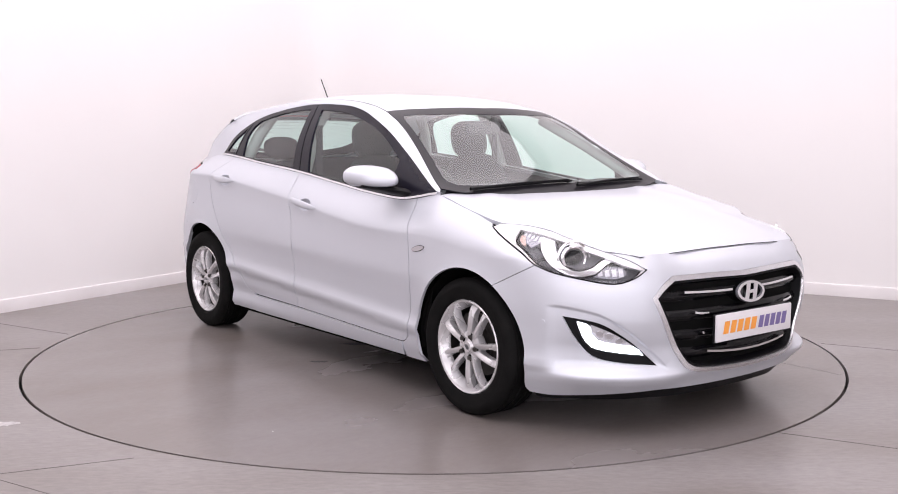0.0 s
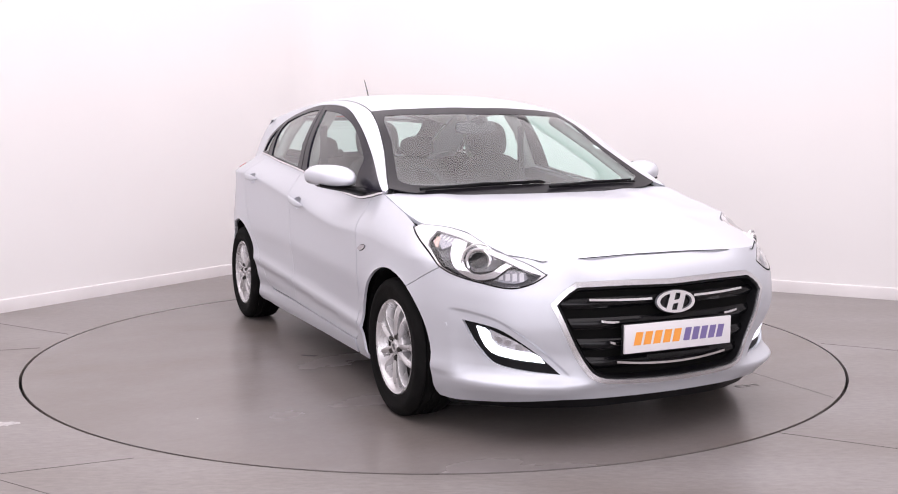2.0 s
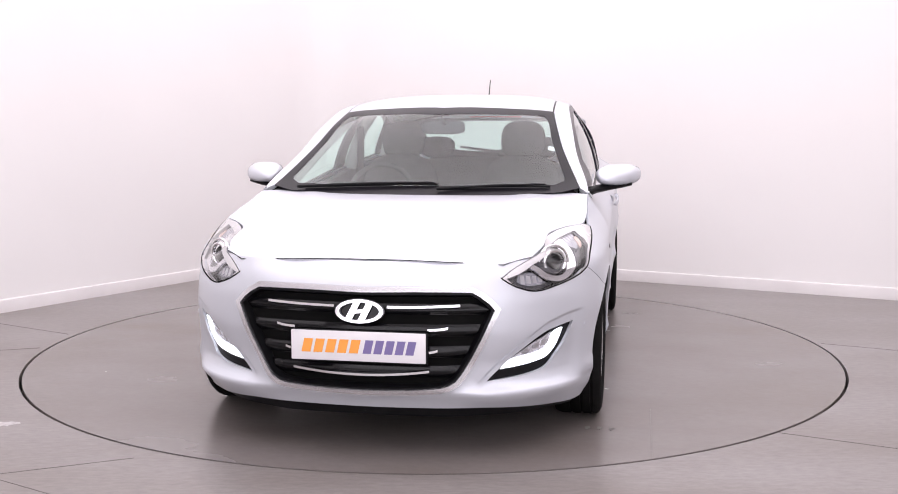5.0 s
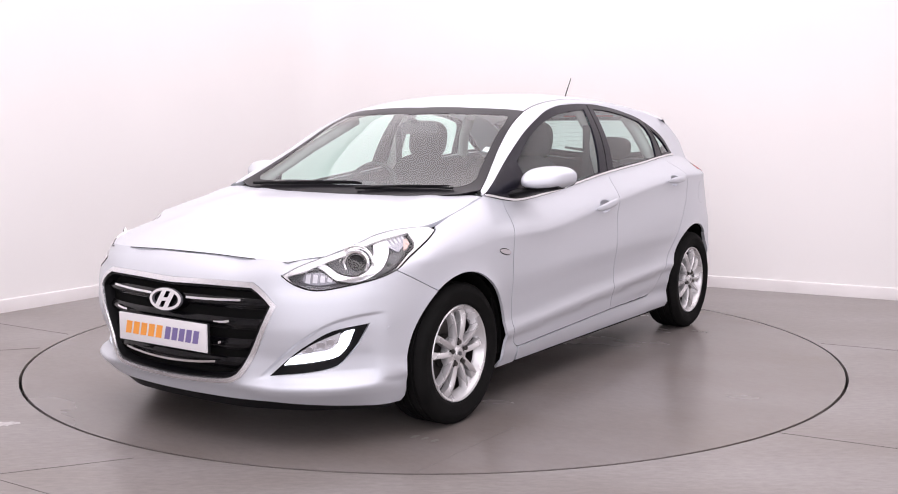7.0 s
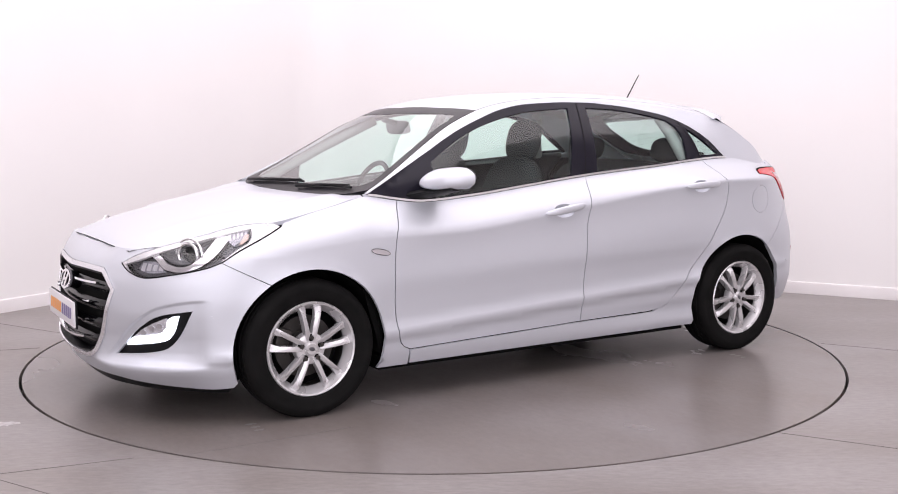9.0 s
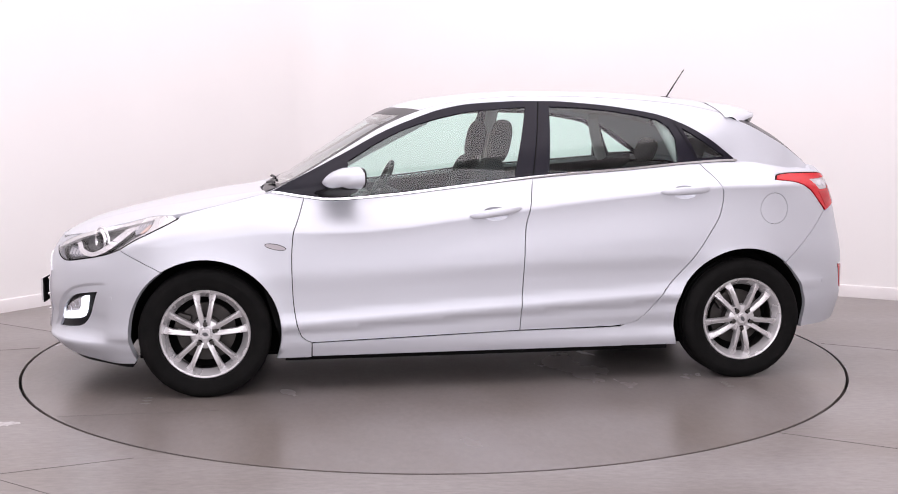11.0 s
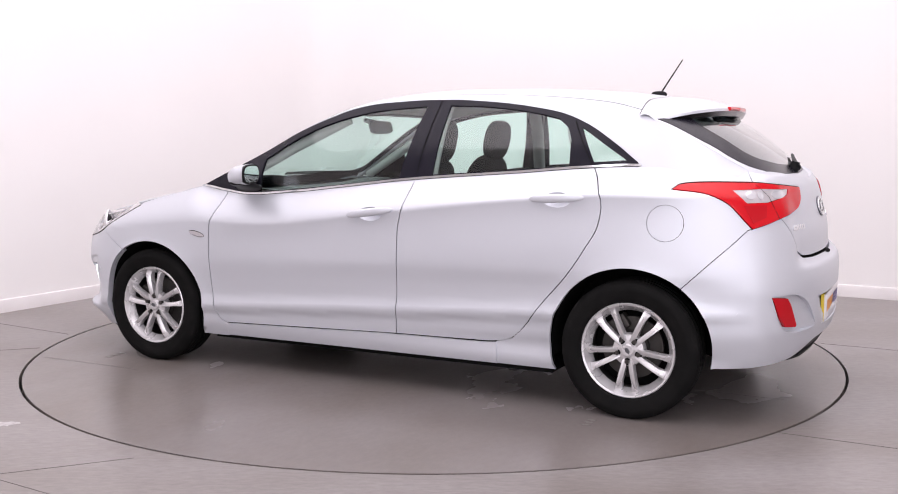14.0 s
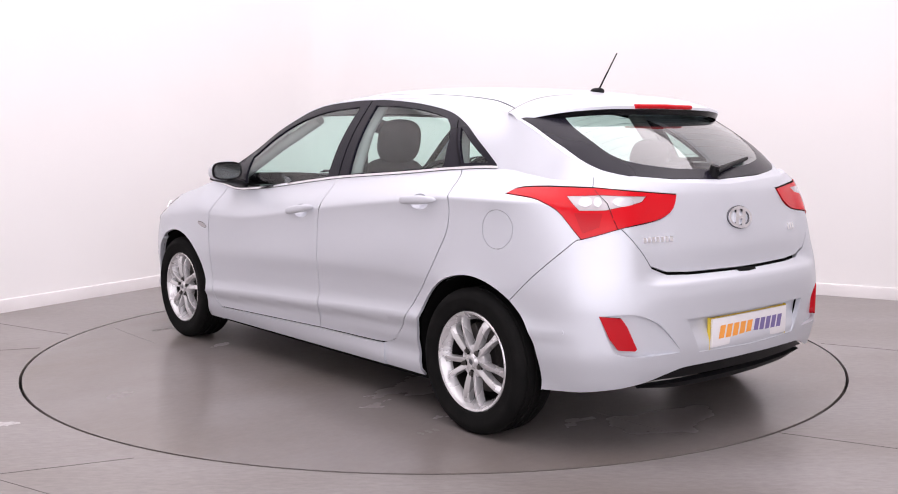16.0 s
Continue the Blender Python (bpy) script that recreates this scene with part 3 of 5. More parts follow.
def both(poly):
    """Left half outline of the tail joined with its mirror image."""
    return loop(poly, [(2 * U_END - a, b) for a, b in poly[::-1]])


def shell_tail(u, z, out=0.0):
    u = np.asarray(u, float)
    return shell(np.where(u > U_END, u - 2 * U_END, u), z, out)


def oval(cu, cz, ru, rz, n=28, lean=0.0):
    return [(cu + ru * math.cos(2 * math.pi * i / n), cz + rz * math.sin(2 * math.pi * i / n) + lean * ru * math.cos(2 * math.pi * i / n)) for i in range(n)]


GAP = 0.0022
DOOR_LEAD = [(0.759, 0.934), (0.793, 0.829), (0.814, 0.772), (0.823, 0.632), (0.820, 0.490), (0.804, 0.348), (0.776, 0.271), (0.733, 0.248)]
B_GAP = [(-0.352, 1.019), (-0.319, 0.865), (-0.300, 0.783), (-0.295, 0.617), (-0.280, 0.276)]
DOOR_TAIL = [(-0.75, 0.281), (-0.82, 0.288), (-0.882, 0.308), (-0.943, 0.366), (-1.040, 0.491), (-1.157, 0.624), (-1.234, 0.739), (-1.292, 0.847), (-1.305, 0.935), (-1.280, 1.007), (-1.228, 1.087)]
WING_SEAM = [(1.045, 0.702), (1.170, 0.640), (1.247, 0.602)]
TL_TOP = [(-1.222, 1.006), (-1.186, 1.030), (-1.053, 1.036), (-0.831, 1.035), (-0.617, 1.022), (-0.366, 1.003)]
TL_REAR = [(-0.366, 1.003), (-0.400, 0.950), (-0.486, 0.910), (-0.646, 0.890), (-0.867, 0.841)]
TL_LOW = [(-0.867, 0.841), (-0.906, 0.879), (-0.988, 0.952), (-1.092, 0.992), (-1.222, 1.006)]
TAIL_SEAM = [(-1.655, 0.588), (-1.76, 0.69), (-1.925, 0.838)]
TG_SIDE = [(-0.551, 0.730), (-0.601, 0.793), (-0.676, 0.870), (-0.705, 0.892)]
TG_SPLIT = [(-0.705, 0.878), (-0.749, 0.977), (-0.831, 1.035)]
FUEL = oval(ux(-1.582), 0.863, 0.0785, 0.0785, 40)
CREASE = [(ux(x), float(crease_z(x))) for x in np.linspace(1.2, -1.8, 220)]
CREASE_UP = [(ux(x), float(crease_z(x)) + 0.010) for x in np.linspace(1.2, -1.8, 220)]
CREASE_LOW = [(ux(x), float(crease_z(x)) - 0.010) for x in np.linspace(1.2, -1.8, 220)]
LOW_CREASE = [(ux(x), zc + (0.767 - x) * 0.055) for zc in (0.332, 0.344, 0.358) for x in np.linspace(0.85, -1.1, 130)]


def belt_line(x0, x1, n=24):
    return [(ux(x0 + (x1 - x0) * i / n), float(belt_z(x0 + (x1 - x0) * i / n))) for i in range(n + 1)]


def door_handle(door, x, z, lean, mirror):
    """A bar handle with a finger bowl behind it."""
    u = ux(x)

    def bowl(a, b, out=0.0):
        r = np.clip(((a - u) / 0.066) ** 2 + ((b - z + 0.008) / 0.034) ** 2, 0, 1)
        return shell(a, b, out - 0.036 * (1 - r))
    sheet("handle_bowl", oval(u, z - 0.008, 0.066, 0.034), bowl, PAINT, door, mirror=mirror, step=0.012, depth=0.0)
    bm = bmesh.new()
    rings = []
    for i in range(17):
        t = -1 + 2 * i / 16
        p = shell(u + t * 0.128, z - lean * t, 0.0)
        n = shell(u + t * 0.128, z - lean * t, 1.0) - p
        w = math.sqrt(max(0.0, 1 - abs(t) ** 2.6))
        lift = 0.006 + 0.020 * (1 - t ** 4)
        rings.append([bm.verts.new(Vector(p) + Vector(n) * (lift + 0.009 * w * math.cos(a)) + Vector((0, 0, 1)) * ((0.003 + 0.0165 * w) * math.sin(a))) for a in (2 * math.pi * k / 12 for k in range(12))])
    for r0, r1 in zip(rings, rings[1:]):
        for k in range(12):
            bm.faces.new((r0[k], r0[(k + 1) % 12], r1[(k + 1) % 12], r1[k]))
    bm.faces.new(rings[0])
    bm.faces.new(rings[-1])
    if mirror:
        for v in bm.verts:
            v.co.y = -v.co.y
    bmesh.ops.recalc_face_normals(bm, faces=bm.faces)
    part("door_handle", bm, PAINT, door)


def body_side(car, mirror):
    """Wings, doors, sill and quarter panel of one side. Returns the doors."""
    kw = dict(mirror=mirror, gap=GAP, step=0.024)
    seam = math.degrees(math.atan2(0.602 - HUB_Z, float(np.interp(1.247, PU, PC[:, 0])) - AXLE_F))
    rise = arch_angle(ARCH_F, 0.172)
    wing = loop(belt_line(0.765, 0.935), side([(0.935, 0.957), (1.087, 0.919), (1.22, 0.888), (1.335, 0.856)]), arc_points(HL_BACK[::-1]), arc_points(WING_SEAM), arch(AXLE_F, ARCH_F, seam, 180 - rise),
                [(ux(0.735), 0.172), (ux(0.733), 0.248)], side(DOOR_LEAD[::-1]))
    w = sheet("front_wing", wing, shell, PAINT, car, holes=[oval(ux(0.897), 0.712, 0.048, 0.0125, 20, -0.2)], lines=[CREASE, CREASE_UP, CREASE_LOW], **kw)
    sheet("repeater_seal", oval(ux(0.897), 0.712, 0.050, 0.0145, 20, -0.2), shell, DARK, w, mirror=mirror, out=0.0015, depth=0.0, step=0.01)
    sheet("side_repeater", oval(ux(0.897), 0.712, 0.047, 0.0115, 20, -0.2), shell, WHITE_LENS, w, "clear side indicator lens", mirror=mirror, out=0.004, step=0.01)
    door_f = loop(side(DOOR_LEAD), side([(0.733, 0.248), (0.22, 0.262), (-0.280, 0.276)]), side(B_GAP[::-1]), belt_line(-0.352, 0.759))
    hf, hr = oval(ux(-0.150), 0.853, 0.066, 0.034), oval(ux(-1.102), 0.949, 0.066, 0.034)
    fd = sheet("front_door", door_f, shell, PAINT, car, holes=[hf], lines=[CREASE, CREASE_UP, CREASE_LOW, LOW_CREASE], **kw)
    door_handle(fd, -0.150, 0.861, -0.018, mirror)
    door_r = loop(side(B_GAP), side([(-0.280, 0.276), (-0.75, 0.281)]), side(DOOR_TAIL), belt_line(-1.228, -0.352))
    rd = sheet("rear_door", door_r, shell, PAINT, car, holes=[hr], lines=[CREASE, CREASE_UP, CREASE_LOW, LOW_CREASE], **kw)
    door_handle(rd, -1.102, 0.957, -0.006, mirror)
    seam_r = math.degrees(math.atan2(0.588 - HUB_Z, -1.655 - AXLE_R))
    mid, low = arch_angle(ARCH_R, 0.30), arch_angle(ARCH_R, 0.178)
    quarter = loop(side(DOOR_TAIL[2:]), belt_line(-1.228, -1.425, 8), [(u, z + 0.0024 + 0.011 * float(smoothstep(ux(-1.46), ux(-1.6), u))) for u, z in belt_line(-1.44, -1.90, 16)], tail([(-0.835, 1.078)]), tail(arc_points(TL_TOP[:4])[::-1]), tail(arc_points(TL_LOW))[::-1], side(TAIL_SEAM[::-1]), arch(AXLE_R, ARCH_R, seam_r, low), [(ux(-1.08), 0.178), (ux(-0.80), 0.178), (ux(-0.80), 0.285)])
    qp = sheet("rear_quarter", quarter, shell, PAINT, car, holes=[FUEL], lines=[CREASE, CREASE_UP, CREASE_LOW], **kw)
    sheet("fuel_flap", FUEL, shell, PAINT, qp, mirror=mirror, gap=0.002, step=0.02)
    sill = loop(side([(0.733, 0.246), (0.22, 0.260), (-0.28, 0.274), (-0.75, 0.279), (-0.806, 0.282)]), [(ux(-0.806), 0.178), (ux(0.733), 0.178)])
    sheet("sill", sill, shell, PAINT, car, out=0.006, **kw)
    return fd, rd


def under_parts(car):
    """Dark inner skin behind the joints, wheel arch liners and floor pan."""
    for m in (False, True):
        skin = loop([(ux(0.86), 0.19), (ux(-1.06), 0.19)], arch(AXLE_R, ARCH_R + 0.004, -15, 60, 12), [(ux(-1.25), 0.70), (ux(-1.7), 0.70), (ux(-1.80), 0.40), (ux(-1.86), 0.30), (U_END, 0.34), (U_END, 0.99)],
                    [(ux(x), float(belt_z(x)) - 0.03) for x in np.linspace(-1.95, 1.3, 40)], [(1.0, 0.74), (0.6, 0.70), (0.0, 0.70), (0.0, 0.20), (0.6, 0.20), (ux(1.65), 0.20), (ux(1.60), 0.40), (ux(1.50), 0.66), (ux(1.0), 0.66)])
        sheet("inner_skin", skin, shell, DARK, car, mirror=m, out=-0.045, depth=0.0, step=0.05)
        s = -1 if m else 1
        for ax, r in ((AXLE_F, ARCH_F), (AXLE_R, ARCH_R)):
            bm = bmesh.new()
            rows = []
            for y in (0.872, 0.60, 0.50):
                q = r - 0.004 if y > 0.55 else 0.02
                row = []
                for a in np.linspace(-10, 190, 41):
                    x, z = ax + q * math.cos(radians(a)), HUB_Z + q * math.sin(radians(a))
                    row.append(bm.verts.new((x, s * min(y, float(shell(ux(x), z, -0.02)[1])), z)))
                rows.append(row)
            for r0, r1 in zip(rows, rows[1:]):
                for a in range(40):
                    bm.faces.new((r0[a], r0[a + 1], r1[a + 1], r1[a]))
            part("arch_liner", bm, DARK, car)
    bm = bmesh.new()
    box(bm, 0.86, -1.06, -0.80, 0.80, 0.150, 0.215)
    box(bm, 1.86, 1.60, -0.42, 0.42, 0.200, 0.225)
    box(bm, -1.78, -1.98, -0.58, 0.58, 0.285, 0.31)
    box(bm, 1.55, -1.40, -0.56, 0.56, 0.150, 0.30, 0.02)
    part("floor_pan", bm, DARK, car, smooth=False)
    part("exhaust", tube(bmesh.new(), [(-1.2, 0.30, 0.215), (-1.6, 0.40, 0.250), (-1.86, 0.42, 0.270)], 0.028), BRAKE, car)
    part("jack_mount", box(bmesh.new(), 0.62, 0.36, 0.46, 0.56, 0.125, 0.19, 0.01), DARK, car)
def full(a):
    return loop(a, [(x, -y) for x, y in a[::-1]])


def panels_top(car):
    # bonnet outline in plan
    rim = [(float(x), float(edge_y(x))) for x in np.linspace(BE[0][0], 0.935, 36)]
    half = arc_points([(1.945, 0.0), (1.942, 0.25), (1.930, 0.42), (1.912, 0.53)]) + [rim[0]] + rim
    back = arc_points([(0.935, rim[-1][1]), (0.905, 0.70), (0.955, 0.45), (0.985, 0.0)])
    bon = sheet("bonnet", full(loop(half, back)), bonnet, PAINT, car, gap=GAP, depth=0.018)
    front_line = half[:half.index(rim[0]) + 1]
    for m in (False, True):
        sheet("bonnet_joint", loop([(x - 0.001, y) for x, y in front_line], [(x - 0.0055, y - 0.001) for x, y in front_line[::-1]]), bonnet, DARK, bon, "dark joint along the bonnet's edge", mirror=m, out=0.0012, depth=0.0, step=0.02)
    # black scuttle between bonnet and glass
    cowl = arc_points([(1.06, 0.0), (1.04, 0.45), (1.0, 0.70), (0.96, 0.77)]) + arc_points([(0.90, 0.745), (0.86, 0.68), (0.86, 0.40), (0.90, 0.0)])

    def scuttle(x, y, out=0.0):
        p = canopy(np.minimum(x, 0.945), y, out)
        b = bonnet(np.maximum(x, 0.93), y, out - 0.02)
        t = smoothstep(0.88, 0.96, x)
        return np.stack([np.asarray(x, float), np.asarray(y, float), p[..., 2] * (1 - t) + b[..., 2] * t - 0.004], -1)
    sheet("scuttle", full(loop(cowl)), scuttle, BLACK, car, depth=0.0, out=-0.004)
    # windscreen with a black border, roof skin
    ws = arc_points([(0.972, 0.0), (0.962, 0.40), (0.938, 0.65), (0.885, 0.757)]) + arc_points([(0.885, 0.757), (0.80, 0.732), (0.713, 0.702), (0.52, 0.640), (0.30, 0.592), (0.180, 0.572)]) + arc_points([(0.180, 0.572), (0.265, 0.30), (0.292, 0.0)])
    clear = arc_points([(0.905, 0.0), (0.895, 0.42), (0.872, 0.635)]) + arc_points([(0.872, 0.635), (0.82, 0.682), (0.72, 0.655), (0.50, 0.592), (0.32, 0.555), (0.28, 0.535)]) + arc_points([(0.28, 0.535), (0.345, 0.30), (0.375, 0.0)])
    screen = sheet("windscreen_border", full(loop(ws)), canopy, SCREEN_PRINT, car, "black printed border of the windscreen", holes=[full(loop(clear))], out=0.001, depth=0.006)
    g = sheet("windscreen", full(loop(clear)), canopy, GLASS, screen, "faintly green tinted glass", depth=0.0, step=0.05)
    g.visible_shadow = False
    roof = arc_points([(0.290, 0.0), (0.263, 0.30), (0.178, 0.570)]) + arc_points([(0.178, 0.570), (-0.05, 0.560), (-0.31, 0.548), (-0.9, 0.545), (-1.2, 0.555), (-1.395, 0.60)]) + arc_points([(-1.400, 0.60), (-1.385, 0.45), (-1.425, 0.25), (-1.430, 0.0)])
    sheet("roof", full(loop(roof)), canopy, PAINT, car, gap=0.001)
    for m in (False, True):
        pil = arc_points([(0.935, 0.797), (0.90, 0.775), (0.885, 0.760)]) + arc_points([(0.885, 0.760), (0.80, 0.735), (0.713, 0.705), (0.52, 0.643), (0.30, 0.595), (0.180, 0.576)]) + arc_points([(0.178, 0.576), (-0.05, 0.568), (-0.31, 0.556), (-0.9, 0.553), (-1.2, 0.563), (-1.395, 0.606)]) + [(-1.45, 0.6505)] + [(x, float(rail_y(x))) for x in np.linspace(-1.45, 0.93, 60)]
        sheet("roof_rail", loop(pil), canopy, PAINT, car, mirror=m, depth=0.02, gap=0.0005)
        ditch = arc_points([(0.178, 0.577), (-0.05, 0.569), (-0.31, 0.557), (-0.9, 0.554), (-1.2, 0.564), (-1.39, 0.607)]) + arc_points([(-1.39, 0.598), (-1.2, 0.553), (-0.9, 0.543), (-0.31, 0.546), (-0.05, 0.558), (0.178, 0.569)])
        sheet("roof_ditch", loop(ditch), canopy, BLACK, car, mirror=m, depth=0.0, out=-0.003)
    # rear screen
    rs = arc_points([(-1.46, 0.0), (-1.46, 0.40), (-1.457, 0.650)]) + arc_points([(-1.457, 0.650), (-1.618, 0.652), (-1.768, 0.635), (-1.866, 0.585), (-1.925, 0.500), (-1.982, 0.272), (-1.997, 0.0)])
    clear = arc_points([(-1.54, 0.0), (-1.56, 0.50)]) + arc_points([(-1.56, 0.50), (-1.69, 0.530), (-1.81, 0.51), (-1.885, 0.44), (-1.945, 0.20), (-1.955, 0.0)])
    tg = sheet("rear_screen_border", full(loop(rs)), canopy, TRIM, car, "black printed border of the rear screen", holes=[full(loop(clear))], out=0.001, depth=0.006)
    g = sheet("rear_screen", full(loop(clear)), canopy, REAR_GLASS, tg, "faintly green tinted glass", depth=0.0, step=0.04)
    g.visible_shadow = False
    for m in (False, True):
        strip = arc_points([(-1.4515, 0.6515), (-1.457, 0.652), (-1.618, 0.654), (-1.768, 0.637), (-1.866, 0.587), (-1.925, 0.503)]) + [(-1.985, 0.530)] + [(x, float(rail_y(x)) + 0.001) for x in np.linspace(-1.96, -1.4515, 24)]
        sheet("tailgate_edge", loop(strip), canopy, PAINT, car, mirror=m, depth=0.01)
    lip = arc_points([(-1.999, 0.0), (-1.984, 0.273), (-1.927, 0.503)]) + [(-1.987, 0.530)] + arc_points([(-2.0, 0.50), (-2.040, 0.3), (-2.055, 0.0)])
    sheet("tailgate_shoulder", full(loop(lip)), canopy, PAINT, car, depth=0.01)
    return tg


DLO_TOP = [(0.920, 0.962), (0.568, 1.142), (0.364, 1.250), (0.22, 1.309), (0.077, 1.357), (-0.065, 1.383), (-0.206, 1.393), (-0.346, 1.399), (-0.485, 1.399), (-0.623, 1.391), (-0.761, 1.379), (-0.898, 1.360), (-1.035, 1.334), (-1.172, 1.282), (-1.309, 1.199), (-1.420, 1.112)]


def windows_side(car, fd, rd, mirror):
    bottom = [(x, float(belt_z(x)) + 0.010) for x in np.linspace(-1.42, 0.90, 50)]
    dlo = loop(arc_points(DLO_TOP), bottom)
    gf = loop(arc_points([(0.550, 1.105), (0.354, 1.220), (0.211, 1.280), (0.069, 1.320), (-0.071, 1.347), (-0.211, 1.360), (-0.345, 1.368)]), [(-0.262, 1.026), (-0.05, 0.998), (0.2, 0.970), (0.4, 0.949), (0.553, 0.936)])
    gr = loop(arc_points([(-0.468, 1.372), (-0.624, 1.367), (-0.761, 1.355), (-0.897, 1.336), (-1.03, 1.308)]), arc_points([(-1.03, 1.308), (-1.085, 1.265), (-1.109, 1.210)]), [(-1.112, 1.094), (-0.8, 1.068), (-0.437, 1.043)])
    gq = loop([(-1.150, 1.268), (-1.195, 1.240), (-1.372, 1.120), (-1.222, 1.112)])
    sheet("window_frame", dlo, flank, TRIM, car, "gloss black frame round the side windows", holes=[gf, gr, gq], flip=True, mirror=mirror, depth=0.014)
    for name, poly, host in (("front_window", gf, fd), ("rear_window", gr, rd), ("quarter_window", gq, rd)):
        g = sheet(name, poly, flank, GLASS, host, flip=True, mirror=mirror, depth=0.0, out=-0.006, step=0.06)
        g.visible_shadow = False
    # rubber joints that split the frame at the doors
    for a, b in (((-0.353, 1.022), (-0.415, 1.396)), ((-1.222, 1.092), (-1.112, 1.298))):
        bar = loop([(a[0] - 0.0025, a[1]), (a[0] + 0.0025, a[1]), (b[0] + 0.0025, b[1]), (b[0] - 0.0025, b[1])])
        sheet("frame_joint", bar, flank, DARK, car, flip=True, mirror=mirror, out=0.0015, depth=0.0)
    strip = loop([(x, float(belt_z(x)) + 0.011) for x in np.linspace(-1.435, 0.91, 60)], [(x, float(belt_z(x)) + 0.001) for x in np.linspace(0.91, -1.435, 60)])
    sheet("belt_trim", strip, flank, CHROME, car, "thin chrome strip below the side windows", flip=True, mirror=mirror, out=0.005, depth=0.008, step=0.05)
    # skin between window opening and roof, and the broad rear pillar
    top = [(x, float(rail_z(x)) + 0.001) for x in np.linspace(0.93, -1.9, 80)]
    low = [(x, float(belt_z(x)) - 0.022 * float(smoothstep(-1.46, -1.6, x))) for x in np.linspace(-1.9, -1.425, 20)]
    sheet("rear_pillar", loop(top, low, arc_points(DLO_TOP[::-1])), flank, PAINT, car, flip=True, mirror=mirror, depth=0.02, gap=0.0005)


def lettering(bm, fn, u0, u1, z0, z1, n, lean, out):
    """A row of leaning bars in place of printed letters."""
    w = (u1 - u0) / n
    for i in range(n):
        a = u0 + i * w
        for q in ((a + 0.08 * w, a + 0.84 * w),):
            p = [fn(c, d, out) for c, d in ((q[0], z0), (q[1], z0), (q[1] + lean, z1), (q[0] + lean, z1))]
            bm.faces.new([bm.verts.new(v) for v in p])


def number_plate(car, name, x, z, face, edge):
    s = 1 if face > 0 else -1
    bm = box(bmesh.new(), x - 0.005, x + 0.005, -0.262, 0.262, z - 0.057, z + 0.057, 0.003)
    pl = part(name, bm, PLATE_WHITE, car, "white advertising plate with orange and purple print")
    part("plate_holder", box(bmesh.new(), x - s * 0.013, x - s * 0.0052, -0.268, 0.268, z - 0.064, z + 0.060, 0.003), edge, pl)

    def flat(a, b, out=0.0):
        return Vector((x + s * (0.005 + out), s * a, b))
    for mat, u0, u1, n in ((ORANGE, -0.225, 0.008, 5), (PURPLE, 0.016, 0.222, 5)):
        for i in range(n):
            w = (u1 - u0) / n
            bm = bmesh.new()
            lettering(bm, flat, u0 + i * w, u0 + (i + 1) * w, z - 0.026, z + 0.026, 1, 0.012, 0.0012)
            bmesh.ops.recalc_face_normals(bm, faces=bm.faces)
            part("printed_bar", bm, mat, pl, smooth=False)


def emblem(parent, fn, u0, z0, ru, rz, out, name):
    """An oval ring with two leaning bars and a slanted link."""
    e = sheet(name, oval(u0, z0, ru, rz, 40), fn, CHROME, parent, "chrome oval badge", holes=[oval(u0, z0, ru * 0.83, rz * 0.76, 40)], out=out, depth=0.012, step=0.01)
    # grey ring added behind the chrome to give its edge a dark outline
    sheet("badge_outline", oval(u0, z0, ru * 1.035, rz * 1.05, 40), fn, LAMP_GREY, e, holes=[oval(u0, z0, ru * 0.80, rz * 0.72, 40)], out=out - 0.005, depth=0.006, step=0.01)
    for poly in ([(-0.56, -0.62), (-0.30, -0.80), (0.04, 0.78), (-0.24, 0.80)], [(0.24, -0.80), (-0.04, -0.78), (0.30, 0.80), (0.56, 0.62)], [(-0.24, -0.20), (0.14, -0.12), (0.24, 0.20), (-0.14, 0.12)]):
        sheet("badge_bar", [(u0 + a * ru, z0 + b * rz) for a, b in poly], fn, CHROME, e, out=out, depth=0.010, step=0.02)
    return e


